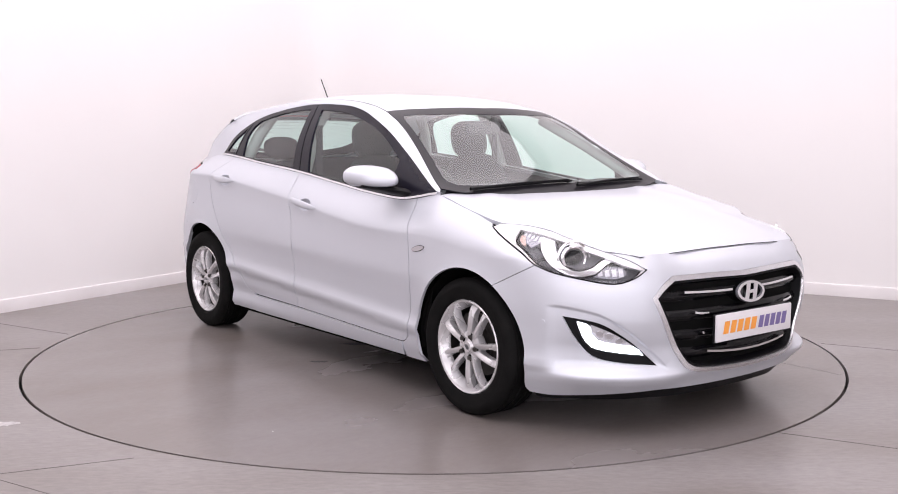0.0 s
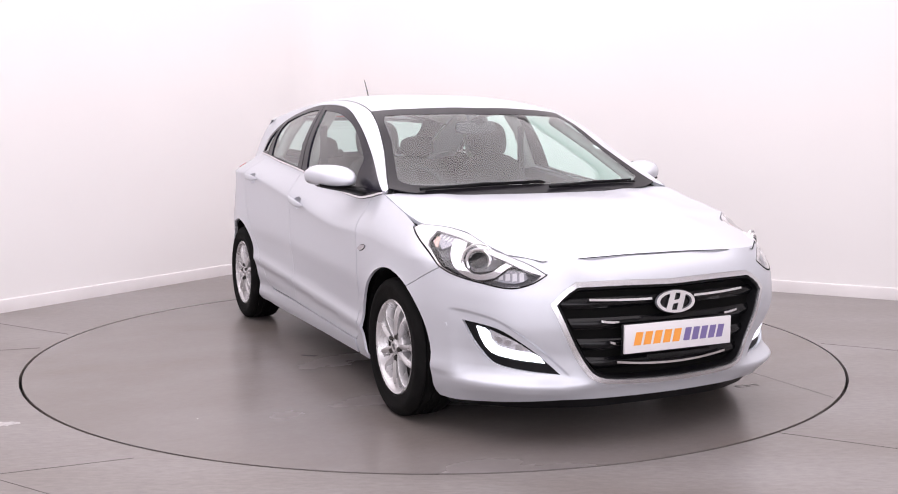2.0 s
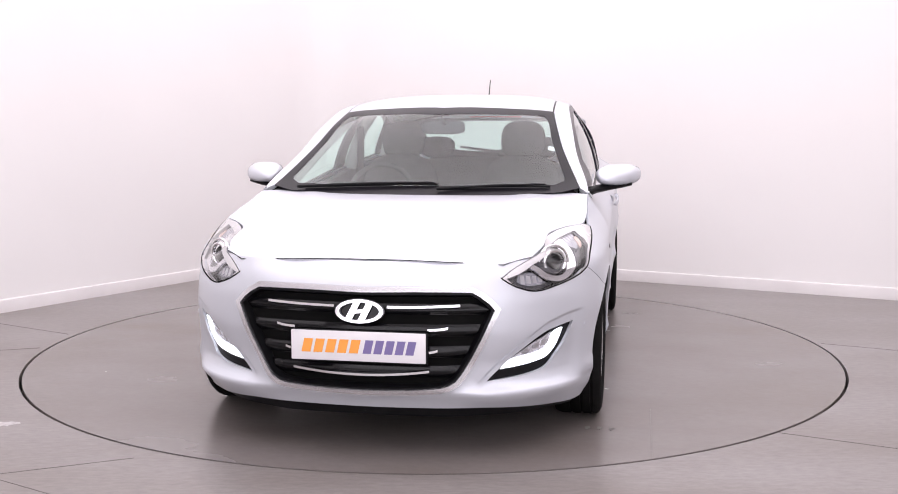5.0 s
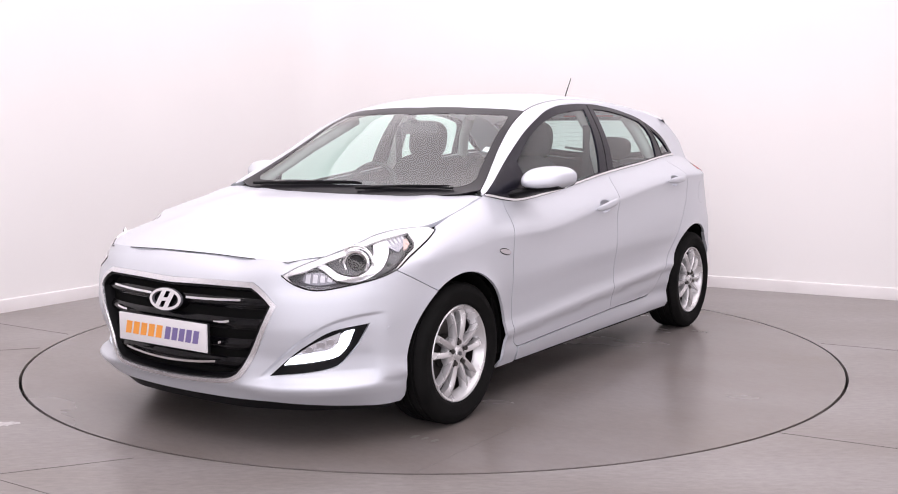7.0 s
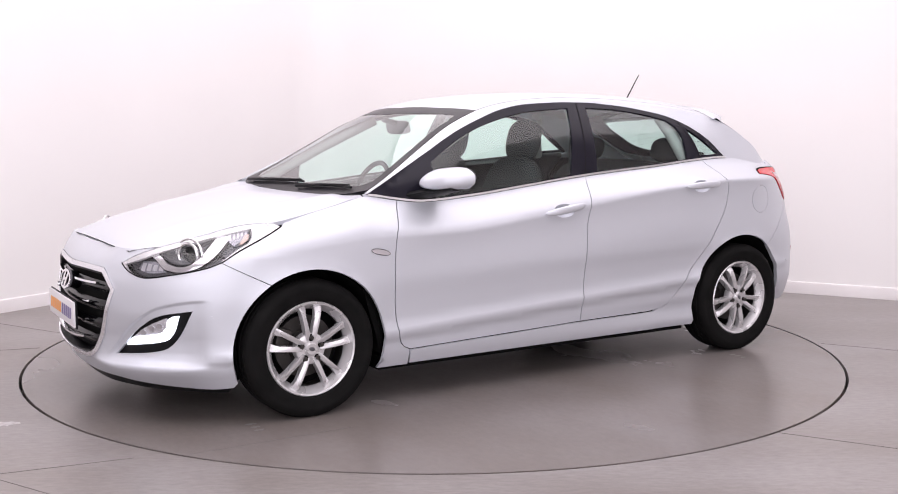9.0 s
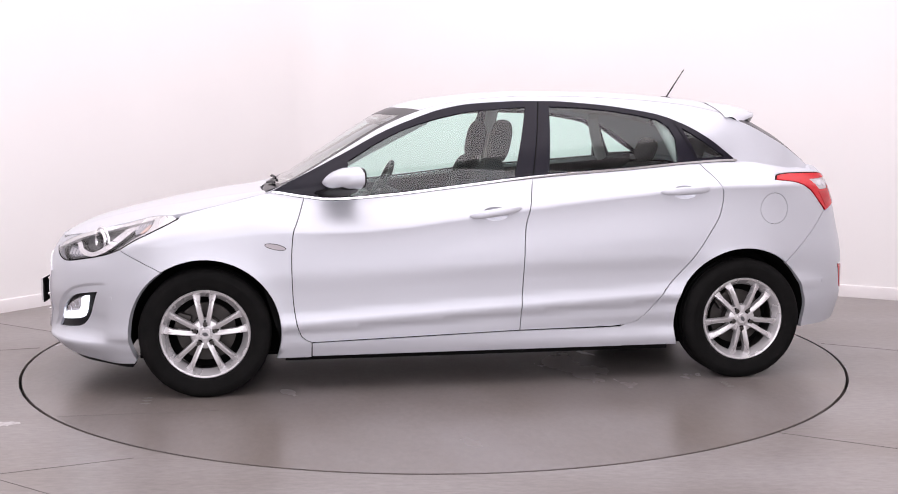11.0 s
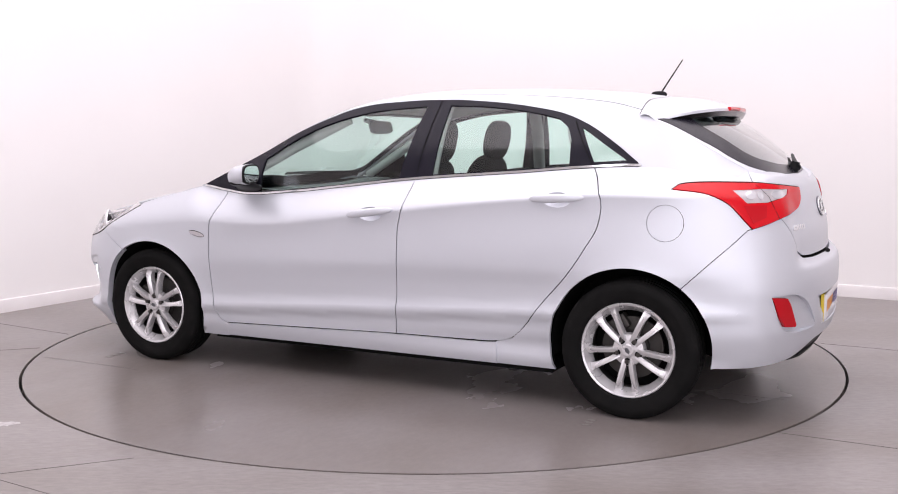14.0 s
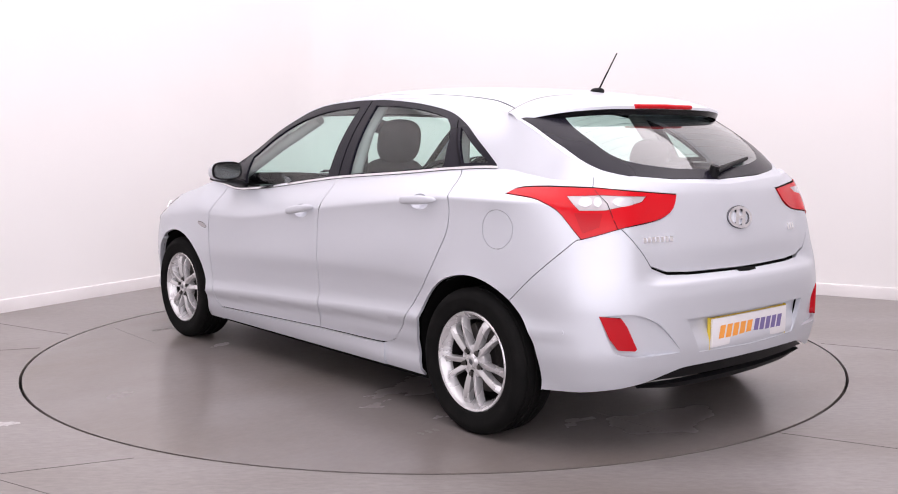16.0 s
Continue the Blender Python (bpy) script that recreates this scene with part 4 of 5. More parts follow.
def front_end(car):
    low = arc_points([(ux(1.575), 0.160), (1.0, 0.156), (0.60, 0.182), (0.45, 0.190), (0.0, 0.190)])
    seam = math.degrees(math.atan2(0.602 - HUB_Z, float(np.interp(1.247, PU, PC[:, 0])) - AXLE_F))
    edge = loop(arc_points([(0.0, 0.750), (0.30, 0.751), (0.50, 0.752), (0.62, 0.752), (0.725, 0.757)]), arc_points(HL_TOP[5:]), arc_points(HL_LOW), arc_points(WING_SEAM), arch(AXLE_F, ARCH_F, seam, arch_angle(ARCH_F, 0.18), 14), low)
    opening = loop(arc_points([(0.0, 0.640), (0.25, 0.645), (0.432, 0.645)]), arc_points([(0.432, 0.645), (0.48, 0.618), (0.520, 0.578)]), arc_points([(0.520, 0.578), (0.400, 0.345), (0.362, 0.300), (0.31, 0.280), (0.15, 0.268), (0.0, 0.264)]))
    grille = loop(opening, mirrored(opening))
    wide = inset(grille, -0.020)
    fog = loop(arc_points([(0.920, 0.503), (0.778, 0.482), (0.640, 0.410), (0.558, 0.348), (0.496, 0.296)]), arc_points([(0.496, 0.296), (0.655, 0.309), (0.780, 0.330), (0.850, 0.385), (0.920, 0.503)]))
    chin = [[(sgn * u, z) for u in np.linspace(0.34, 1.06, 60)] for sgn in (1, -1) for z in (0.240, 0.254, 0.265, 0.276, 0.290)]
    chin += [[(sgn * u, float(fog_brow(u)) + dz) for u in np.linspace(0.46, 0.98, 60)] for sgn in (1, -1) for dz in (-0.010, 0.0, 0.010)]
    fb = sheet("front_bumper", loop(edge, mirrored(edge)), shell, PAINT, car, holes=[wide, fog, mirrored(fog)], gap=0.0010, depth=0.03, step=0.022, lines=chin)
    sheet("lower_lip", loop([(u, z) for u, z in low], [(0.0, 0.150), (0.6, 0.142), (ux(1.60), 0.135)]), shell, BLACK, fb, out=-0.02, depth=0.01)
    sheet("lower_lip", loop([(u, z) for u, z in low], [(0.0, 0.150), (0.6, 0.142), (ux(1.60), 0.135)]), shell, BLACK, fb, out=-0.02, depth=0.01, mirror=True)
    gr = sheet("grille", inset(grille, -0.006), shell, BLACK, car, "black hexagonal front grille with chrome strips", out=-0.055, depth=0.0)
    sheet("grille_surround", wide, shell, SATIN, gr, "satin silver surround", holes=[grille], out=0.005, depth=0.008, step=0.02)
    sheet("grille_frame", inset(grille, -0.004), shell, BLACK, gr, holes=[inset(grille, 0.010)], out=-0.003, depth=0.05, step=0.012)
    for z0, z1, w0, w1 in ((0.598, 0.556, 0.508, 0.490), (0.520, 0.474, 0.470, 0.445), (0.438, 0.392, 0.428, 0.405), (0.362, 0.316, 0.390, 0.350)):
        bar = [(-w0, z0), (w0, z0), (w1, z1), (-w1, z1)]

        def bulge(a, b, out=0.0, z0=z0, z1=z1):
            t = (np.asarray(b, float) - z1) / (z0 - z1)
            return shell(a, b, out + 0.014 * np.sin(np.clip(t, 0, 1) * math.pi))
        sheet("grille_slat", bar, bulge, GLOSS_BLACK, gr, out=-0.035, depth=0.03, step=0.016)
    for a, b, z, sag in ((0.105, 0.385, 0.588, -0.010), (-0.385, -0.105, 0.588, -0.010), (0.262, 0.338, 0.504, -0.006), (-0.338, -0.262, 0.504, -0.006), (0.262, 0.300, 0.419, -0.003), (-0.300, -0.262, 0.419, -0.003), (-0.268, 0.268, 0.346, 0.018)):
        n = 16
        if sag < 0:
            line = [(a + (b - a) * i / n, z + (0.008 * ((abs(a + (b - a) * i / n) - min(abs(a), abs(b))) / (abs(b - a))) ** 2)) for i in range(n + 1)]
        else:
            line = [(a + (b - a) * i / n, z - sag * (1 - ((a + (b - a) * i / n) / b) ** 2)) for i in range(n + 1)]
        sheet("chrome_strip", loop([(u, v + 0.0045) for u, v in line], [(u, v - 0.0045) for u, v in line[::-1]]), shell, CHROME, gr, out=0.0, depth=0.016, step=0.02)
    emblem(gr, shell, 0.0, 0.572, 0.094, 0.044, 0.014, "badge")
    sheet("badge_back", oval(0.0, 0.572, 0.088, 0.040), shell, GLOSS_BLACK, gr, out=0.000, depth=0.05, step=0.03)
    number_plate(car, "front_plate", 2.088, 0.441, 1, BLACK)
    # fog lamps with running lights
    glow = loop(arc_points([(0.858, 0.480), (0.830, 0.410), (0.792, 0.372), (0.705, 0.355), (0.560, 0.340)]), arc_points([(0.560, 0.340), (0.595, 0.372), (0.700, 0.388), (0.765, 0.402), (0.795, 0.432), (0.805, 0.468), (0.858, 0.480)]))
    lens = loop(arc_points([(0.800, 0.470), (0.700, 0.432), (0.600, 0.375)]), arc_points([(0.600, 0.372), (0.700, 0.390), (0.762, 0.404), (0.792, 0.434), (0.800, 0.468)]))
    for m in (False, True):
        f = sheet("fog_lamp", inset(fog, -0.003), shell, BLACK, car, "front fog lamp with lit white running light", mirror=m, out=-0.012, depth=0.0)
        sheet("running_light", glow, shell, DRL_GLOW, f, "lit white light strip", mirror=m, out=-0.005, depth=0.006, step=0.012)
        sheet("fog_reflector", lens, shell, FOG_BRIGHT, f, mirror=m, out=-0.009, depth=0.008, step=0.02)
        for cu, cz in ((0.76, 0.432), (0.72, 0.422), (0.67, 0.402)):
            sheet("reflector_facet", oval(cu, cz, 0.017, 0.013, 10), shell, REFLECTOR, f, mirror=m, out=-0.006, depth=0.004, step=0.02)
        c = sheet("fog_cover", loop(arc_points([(0.862, 0.484), (0.778, 0.466), (0.650, 0.398), (0.552, 0.334)]), arc_points([(0.552, 0.334), (0.705, 0.350), (0.796, 0.368), (0.836, 0.408), (0.862, 0.484)])), shell, CLEAR, f, mirror=m, out=-0.002, depth=0.0)
        c.visible_shadow = False
        sheet("bumper_sensor", oval(ux(1.66), 0.475, 0.009, 0.009, 14), shell, PAINT, fb, mirror=m, out=0.002, step=0.01)


def headlights(car):
    outline = loop(arc_points(HL_LOW), arc_points(HL_BACK), arc_points(HL_TOP))
    bowl = inset(outline, 0.010)
    lamp = loop(arc_points([(1.195, 0.834), (1.061, 0.808), (0.900, 0.776), (0.740, 0.738), (0.640, 0.705), (0.580, 0.690)]), arc_points([(0.580, 0.690), (0.615, 0.663), (0.705, 0.642), (0.835, 0.657), (0.985, 0.685), (1.042, 0.707)]), arc_points([(1.042, 0.707), (1.120, 0.756), (1.180, 0.790), (1.195, 0.834)]))
    swoosh = loop(arc_points([(1.10, 0.805), (1.020, 0.730), (0.945, 0.682), (0.860, 0.662), (0.785, 0.674), (0.735, 0.712), (0.680, 0.728), (0.62, 0.712)]), arc_points([(0.62, 0.718), (0.69, 0.742), (0.752, 0.728), (0.80, 0.695), (0.865, 0.682), (0.925, 0.700), (0.975, 0.745), (1.03, 0.800)]))
    for m in (False, True):
        s = -1 if m else 1
        h = sheet("headlight", outline, shell, ALLOY, car, "clear headlight with round projector and chrome trim", mirror=m, gap=GAP, holes=[lamp], out=0.0)
        sheet("lamp_housing", inset(lamp, -0.008), shell, LAMP_GREY, h, mirror=m, out=-0.045, depth=0.0)
        sheet("lamp_trim", swoosh, shell, CHROME, h, "chrome sweep round the projector", mirror=m, out=-0.014, depth=0.025, step=0.015)
        # wider black copy below the sweep, put in as its shadow line
        sheet("trim_shadow", inset(swoosh, -0.007), shell, GLOSS_BLACK, h, "black outline standing for shadow round the chrome sweep", mirror=m, out=-0.026, depth=0.012, step=0.015)
        for k in range(5):
            c0 = 1.088 + 0.019 * k
            sheet("reflector_rib", [(c0, 0.785 + 0.006 * k), (c0 + 0.008, 0.787 + 0.006 * k), (c0 + 0.012, 0.806 + 0.004 * k), (c0 + 0.004, 0.804 + 0.004 * k)], shell, REFLECTOR, h, mirror=m, out=-0.019, depth=0.004, step=0.02)
        for k in range(4):
            c0 = 0.655 + 0.032 * k
            sheet("reflector_rib", [(c0, 0.664 + 0.001 * k), (c0 + 0.020, 0.661 + 0.001 * k), (c0 + 0.024, 0.694 - 0.003 * k), (c0 + 0.004, 0.696 - 0.003 * k)], shell, REFLECTOR, h, mirror=m, out=-0.029, depth=0.004, step=0.02)
        sheet("turn_signal", loop(arc_points([(1.185, 0.828), (1.13, 0.816), (1.075, 0.806)]), [(1.085, 0.780), (1.105, 0.765), (1.165, 0.795)]), shell, FOG_GREY, h, mirror=m, out=-0.022, depth=0.01, step=0.02)
        sheet("amber_marker", loop([(1.180, 0.812), (1.162, 0.808), (1.128, 0.772), (1.142, 0.774), (1.172, 0.793)]), shell, AMBER, h, "amber side marker", mirror=m, out=-0.016, depth=0.004, step=0.02)
        sheet("beam_reflector", loop(arc_points([(0.655, 0.702), (0.735, 0.700), (0.79, 0.668)]), arc_points([(0.79, 0.660), (0.71, 0.653), (0.64, 0.672), (0.655, 0.702)])), shell, FOG_GREY, h, mirror=m, out=-0.032, depth=0.01, step=0.02)
        p = Vector(shell(0.895, 0.731, -0.030)) * 1
        n = Vector(shell(0.895, 0.731, 1.0) - shell(0.895, 0.731, 0.0))
        n = (n * 0.8 + Vector((0.6, 0, 0))).normalized()
        if m:
            p.y, n.y = -p.y, -n.y
        turn = n.to_track_quat("Z", "Y").to_matrix().to_4x4()
        bm = bmesh.new()
        bmesh.ops.create_uvsphere(bm, u_segments=24, v_segments=12, radius=0.036, matrix=Matrix.Translation(p) @ turn @ Matrix.Diagonal((1, 1, 0.55, 1)))
        part("projector_lens", bm, GLOSS_BLACK, h, "dark round projector lens")
        for r, w, d in ((0.047, 0.008, 0.012), (0.066, 0.006, 0.004)):
            bm = bmesh.new()
            ring = []
            for i in range(32):
                a = 2 * math.pi * i / 32
                c = Vector((math.cos(a), math.sin(a), 0))
                ring.append([bm.verts.new(Matrix.Translation(p) @ turn @ (c * (r + w * math.cos(b)) + Vector((0, 0, d + w * math.sin(b))))) for b in (2 * math.pi * k / 8 for k in range(8))])
            for i in range(32):
                for k in range(8):
                    bm.faces.new((ring[i][k], ring[i][(k + 1) % 8], ring[(i + 1) % 32][(k + 1) % 8], ring[(i + 1) % 32][k]))
            bmesh.ops.recalc_face_normals(bm, faces=bm.faces)
            part("projector_ring", bm, CHROME, h)
        c = sheet("lens_cover", inset(lamp, -0.003), shell, CLEAR, h, mirror=m, out=0.001, depth=0.0)
        c.visible_shadow = False
        sheet("lamp_seal", loop(arc_points(HL_LOW), arc_points(HL_BACK), [(u, z + 0.004) for u, z in arc_points(HL_BACK)[::-1]], [(u, z + 0.005) for u, z in arc_points(HL_LOW)[::-1]]), shell, DARK, h, mirror=m, out=0.002, depth=0.004, step=0.015)


def rear_end(car, screen):
    seam_r = math.degrees(math.atan2(0.588 - HUB_Z, -1.655 - AXLE_R))
    edge = loop(tail([(0.0, 0.690), (-0.35, 0.693), (-0.47, 0.699), (-0.545, 0.726)]), tail(arc_points(TG_SIDE)), tail(arc_points([(-0.72, 0.876), (-0.867, 0.841)])), side(TAIL_SEAM[::-1]), arch(AXLE_R, ARCH_R, seam_r, 190), arc_points([(ux(-1.79), 0.245), (ux(-1.95), 0.252)]) + tail(arc_points([(-0.70, 0.270), (-0.585, 0.288), (-0.384, 0.335), (0.0, 0.340)])))
    pocket = tail(arc_points([(-0.788, 0.559), (-0.668, 0.563), (-0.560, 0.530), (-0.470, 0.450), (-0.430, 0.405)]) + arc_points([(-0.430, 0.400), (-0.616, 0.396), (-0.715, 0.412), (-0.788, 0.559)]))
    recess = tail([(-0.405, 0.528), (0.0, 0.532), (0.405, 0.528), (0.330, 0.390), (0.0, 0.384), (-0.330, 0.390)])
    flip = lambda q: [(2 * U_END - a, b) for a, b in q[::-1]]
    rb = sheet("rear_bumper", both(edge), shell_tail, PAINT, car, holes=[loop(pocket), loop(flip(pocket)), recess], gap=0.0012, depth=0.02, step=0.022)

    def hollow(a, b, out=0.0):
        t = smoothstep(0.395, 0.50, b)
        return shell_tail(a, b, out - 0.004 - 0.026 * t)
    sheet("plate_recess", inset(recess, -0.002), hollow, PAINT, rb, depth=0.0)
    refl = tail([(-0.786, 0.557), (-0.702, 0.549), (-0.680, 0.520), (-0.637, 0.430), (-0.645, 0.422), (-0.712, 0.428), (-0.745, 0.470)])
    for q in (pocket, flip(pocket)):
        s = 1 if q is pocket else -1

        def scoop(a, b, out=0.0, s=s):
            r = np.clip((s * (np.asarray(a, float) - U_END) + 0.79) / 0.36, 0, 1)
            return shell_tail(a, b, out - 0.022 * np.sin(r * math.pi) ** 0.8)
        sheet("bumper_pocket", inset(loop(q), -0.001), scoop, PAINT, rb, depth=0.0, step=0.02)
        sheet("rear_reflector", refl if s > 0 else flip(refl), shell_tail, DEEP_RED, rb, "red rear reflector", out=0.002, depth=0.03, step=0.02)
        sheet("bumper_sensor", oval(U_END - s * 0.93, 0.487, 0.010, 0.010, 14), shell_tail, PAINT, rb, out=0.002, step=0.01)
    low = tail(arc_points([(-0.585, 0.288), (-0.384, 0.335), (0.0, 0.340)]))
    sheet("diffuser", both(loop(low, tail([(0.0, 0.235), (-0.40, 0.240), (-0.60, 0.262)]))), shell_tail, BLACK, rb, "black plastic lower panel", out=-0.018, depth=0.02)
    gate = loop(tail([(0.0, 0.698), (-0.35, 0.701), (-0.47, 0.708), (-0.545, 0.732)]), tail(arc_points(TG_SIDE)), tail([(-0.66, 0.888)]), tail(arc_points(TL_REAR[:4])[::-1]), tail(arc_points(TL_TOP[3:])[::-1]), tail([(-0.83, 1.078), (-0.6, 1.06), (0.0, 1.035)]))
    tg = sheet("tailgate", both(gate), shell_tail, PAINT, car, gap=GAP, depth=0.02, step=0.022)
    emblem(tg, shell_tail, U_END, 0.899, 0.082, 0.044, 0.010, "badge")
    for u0, u1, z, n, h in ((-0.590, -0.425, 0.836, 7, 0.010), (0.385, 0.465, 0.838, 3, 0.013)):
        for i in range(n):
            w = (u1 - u0) / n
            sheet("badge_bar", [(U_END + u0 + (i + 0.12) * w, z - h), (U_END + u0 + (i + 0.82) * w, z - h), (U_END + u0 + (i + 0.82) * w, z + h), (U_END + u0 + (i + 0.12) * w, z + h)], shell_tail, CHROME, tg, out=0.004, depth=0.005)
    sheet("tailgate_grip", both(tail([(0.0, 0.6955), (-0.070, 0.694), (-0.060, 0.684), (0.0, 0.682)])), shell_tail, DARK, tg, out=0.003, depth=0.0)
    number_plate(car, "rear_plate", -2.166, 0.455, -1, PLATE_YELLOW)
    whole = loop(tail(arc_points(TL_TOP)), tail(arc_points(TL_REAR)), tail(arc_points(TL_LOW)))
    white = tail([(-0.955, 1.003), (-0.780, 1.008), (-0.535, 1.000), (-0.570, 0.978), (-0.715, 0.957), (-0.760, 0.950), (-0.885, 0.948)])
    split = tail(TG_SPLIT)
    for m in (False, True):
        sheet("tail_lamp_seal", inset(whole, -0.0006), shell, DARK, car, "dark rubber seal round the tail lamp", mirror=m, out=0.0015, depth=0.0)
        t = sheet("tail_lamp", whole, shell, RED_LENS, car, "red wraparound tail lamp with white centre", mirror=m, gap=0.0026, out=0.006, holes=[white])
        sheet("reversing_lens", white, shell, WHITE_LENS, t, "clear white lens", mirror=m, gap=0.001, out=0.003, step=0.02)
        sheet("lamp_joint", loop([(u - 0.002, z) for u, z in split], [(u + 0.002, z) for u, z in split[::-1]]), shell, DARK, t, mirror=m, out=0.006, depth=0.0)
        for cu, du in ((-0.86, 0.030), (-0.800, 0.020), (-0.665, 0.055)):
            sheet("bulb_reflector", tail(oval(cu, 0.981, du, 0.017, 14)), shell, FOG_BRIGHT, t, mirror=m, out=0.0055, depth=0.004, step=0.02)
        # added patch that makes the lamp's lower half a deeper red
        sheet("lower_red_patch", tail([(-0.905, 0.940), (-0.775, 0.940), (-0.790, 0.890), (-0.862, 0.866)]), shell, DEEP_RED, t, "darker red patch low on the tail lamp", mirror=m, out=0.0075, depth=0.002, step=0.02)
    # rear wiper
    base, tip = Vector(canopy(-1.985, 0.0, 0.026)), Vector(canopy(-1.925, -0.30, 0.020))
    w = part("rear_wiper", tube(bmesh.new(), [base + Vector((-0.01, 0.02, -0.01)), base, base.lerp(tip, 0.45), tip], 0.017, 8, 0.008), BLACK, car)
    part("wiper_pivot", tube(bmesh.new(), [Vector(canopy(-1.972, 0.01, -0.01)), Vector(canopy(-1.985, 0.01, 0.045))], 0.026, 12, 0.020), BLACK, w)


def spoiler(car):
    """Roof-end spoiler: a wing that thins to its trailing edge, black below, with a red brake light."""
    n = 24
    fl = curve([(0.0, -1.433), (0.26, -1.428), (0.47, -1.392), (0.655, -1.402)])
    ft = curve([(0.0, -1.702), (0.25, -1.692), (0.42, -1.660), (0.52, -1.612), (0.59, -1.545), (0.655, -1.470)])
    fz = curve([(0.0, 1.356), (0.3, 1.353), (0.5, 1.341), (0.60, 1.320), (0.655, 1.297)])
    bm = bmesh.new()
    top = []
    for i in range(-n, n + 1):
        y = 0.664 * i / n
        a = min(abs(y), 0.655)
        x0, x1, z1 = float(fl(a)), float(ft(a)), float(fz(a))
        p0 = Vector(canopy(x0, y, 0.001))
        row = []
        for k in range(9):
            t = k / 8
            z = p0.z + (z1 - p0.z) * t + 0.014 * math.sin(t * math.pi)
            row.append(bm.verts.new((x0 + (x1 - x0) * t, y, z)))
        row.append(bm.verts.new((x1 - 0.004, y, z1 - 0.012)))
        top.append(row)
    for r0, r1 in zip(top, top[1:]):
        for k in range(9):
            bm.faces.new((r0[k], r1[k], r1[k + 1], r0[k + 1]))
    bmesh.ops.recalc_face_normals(bm, faces=bm.faces)
    if sum(f.normal.z for f in bm.faces) < 0:
        bmesh.ops.reverse_faces(bm, faces=bm.faces)
    sp = part("roof_spoiler", bm, PAINT, car, "silver roof spoiler with black underside")
    bm = bmesh.new()
    rows = []
    for i in range(-n, n + 1):
        y = 0.653 * i / n
        a = abs(y)
        x0, x1, z1 = float(fl(a)) - 0.07, float(ft(a)) - 0.003, float(fz(a))
        xm = min(x0 - 0.01, x1 + 0.05)
        q = Vector(canopy(xm, y, 0.004))
        rows.append([bm.verts.new((x1, y, z1 - 0.012)), bm.verts.new((x1 + 0.012, y, z1 - 0.036 * min(1, (0.66 - a) / 0.12))), bm.verts.new((xm, y, min(q.z + 0.002, z1 - 0.01)))])
    for r0, r1 in zip(rows, rows[1:]):
        for k in range(2):
            bm.faces.new((r0[k], r1[k], r1[k + 1], r0[k + 1]))
    part("spoiler_underside", bm, GLOSS_BLACK, sp)
    bm = bmesh.new()
    pts = [(float(ft(abs(y))) - 0.004, y, float(fz(abs(y))) - 0.001) for y in np.linspace(-0.19, 0.19, 15)]
    tube(bm, pts, 0.010, 8)
    part("high_brake_light", bm, RED_LENS, sp, "red high-level brake light strip")


MIRROR_TURN = 0.27


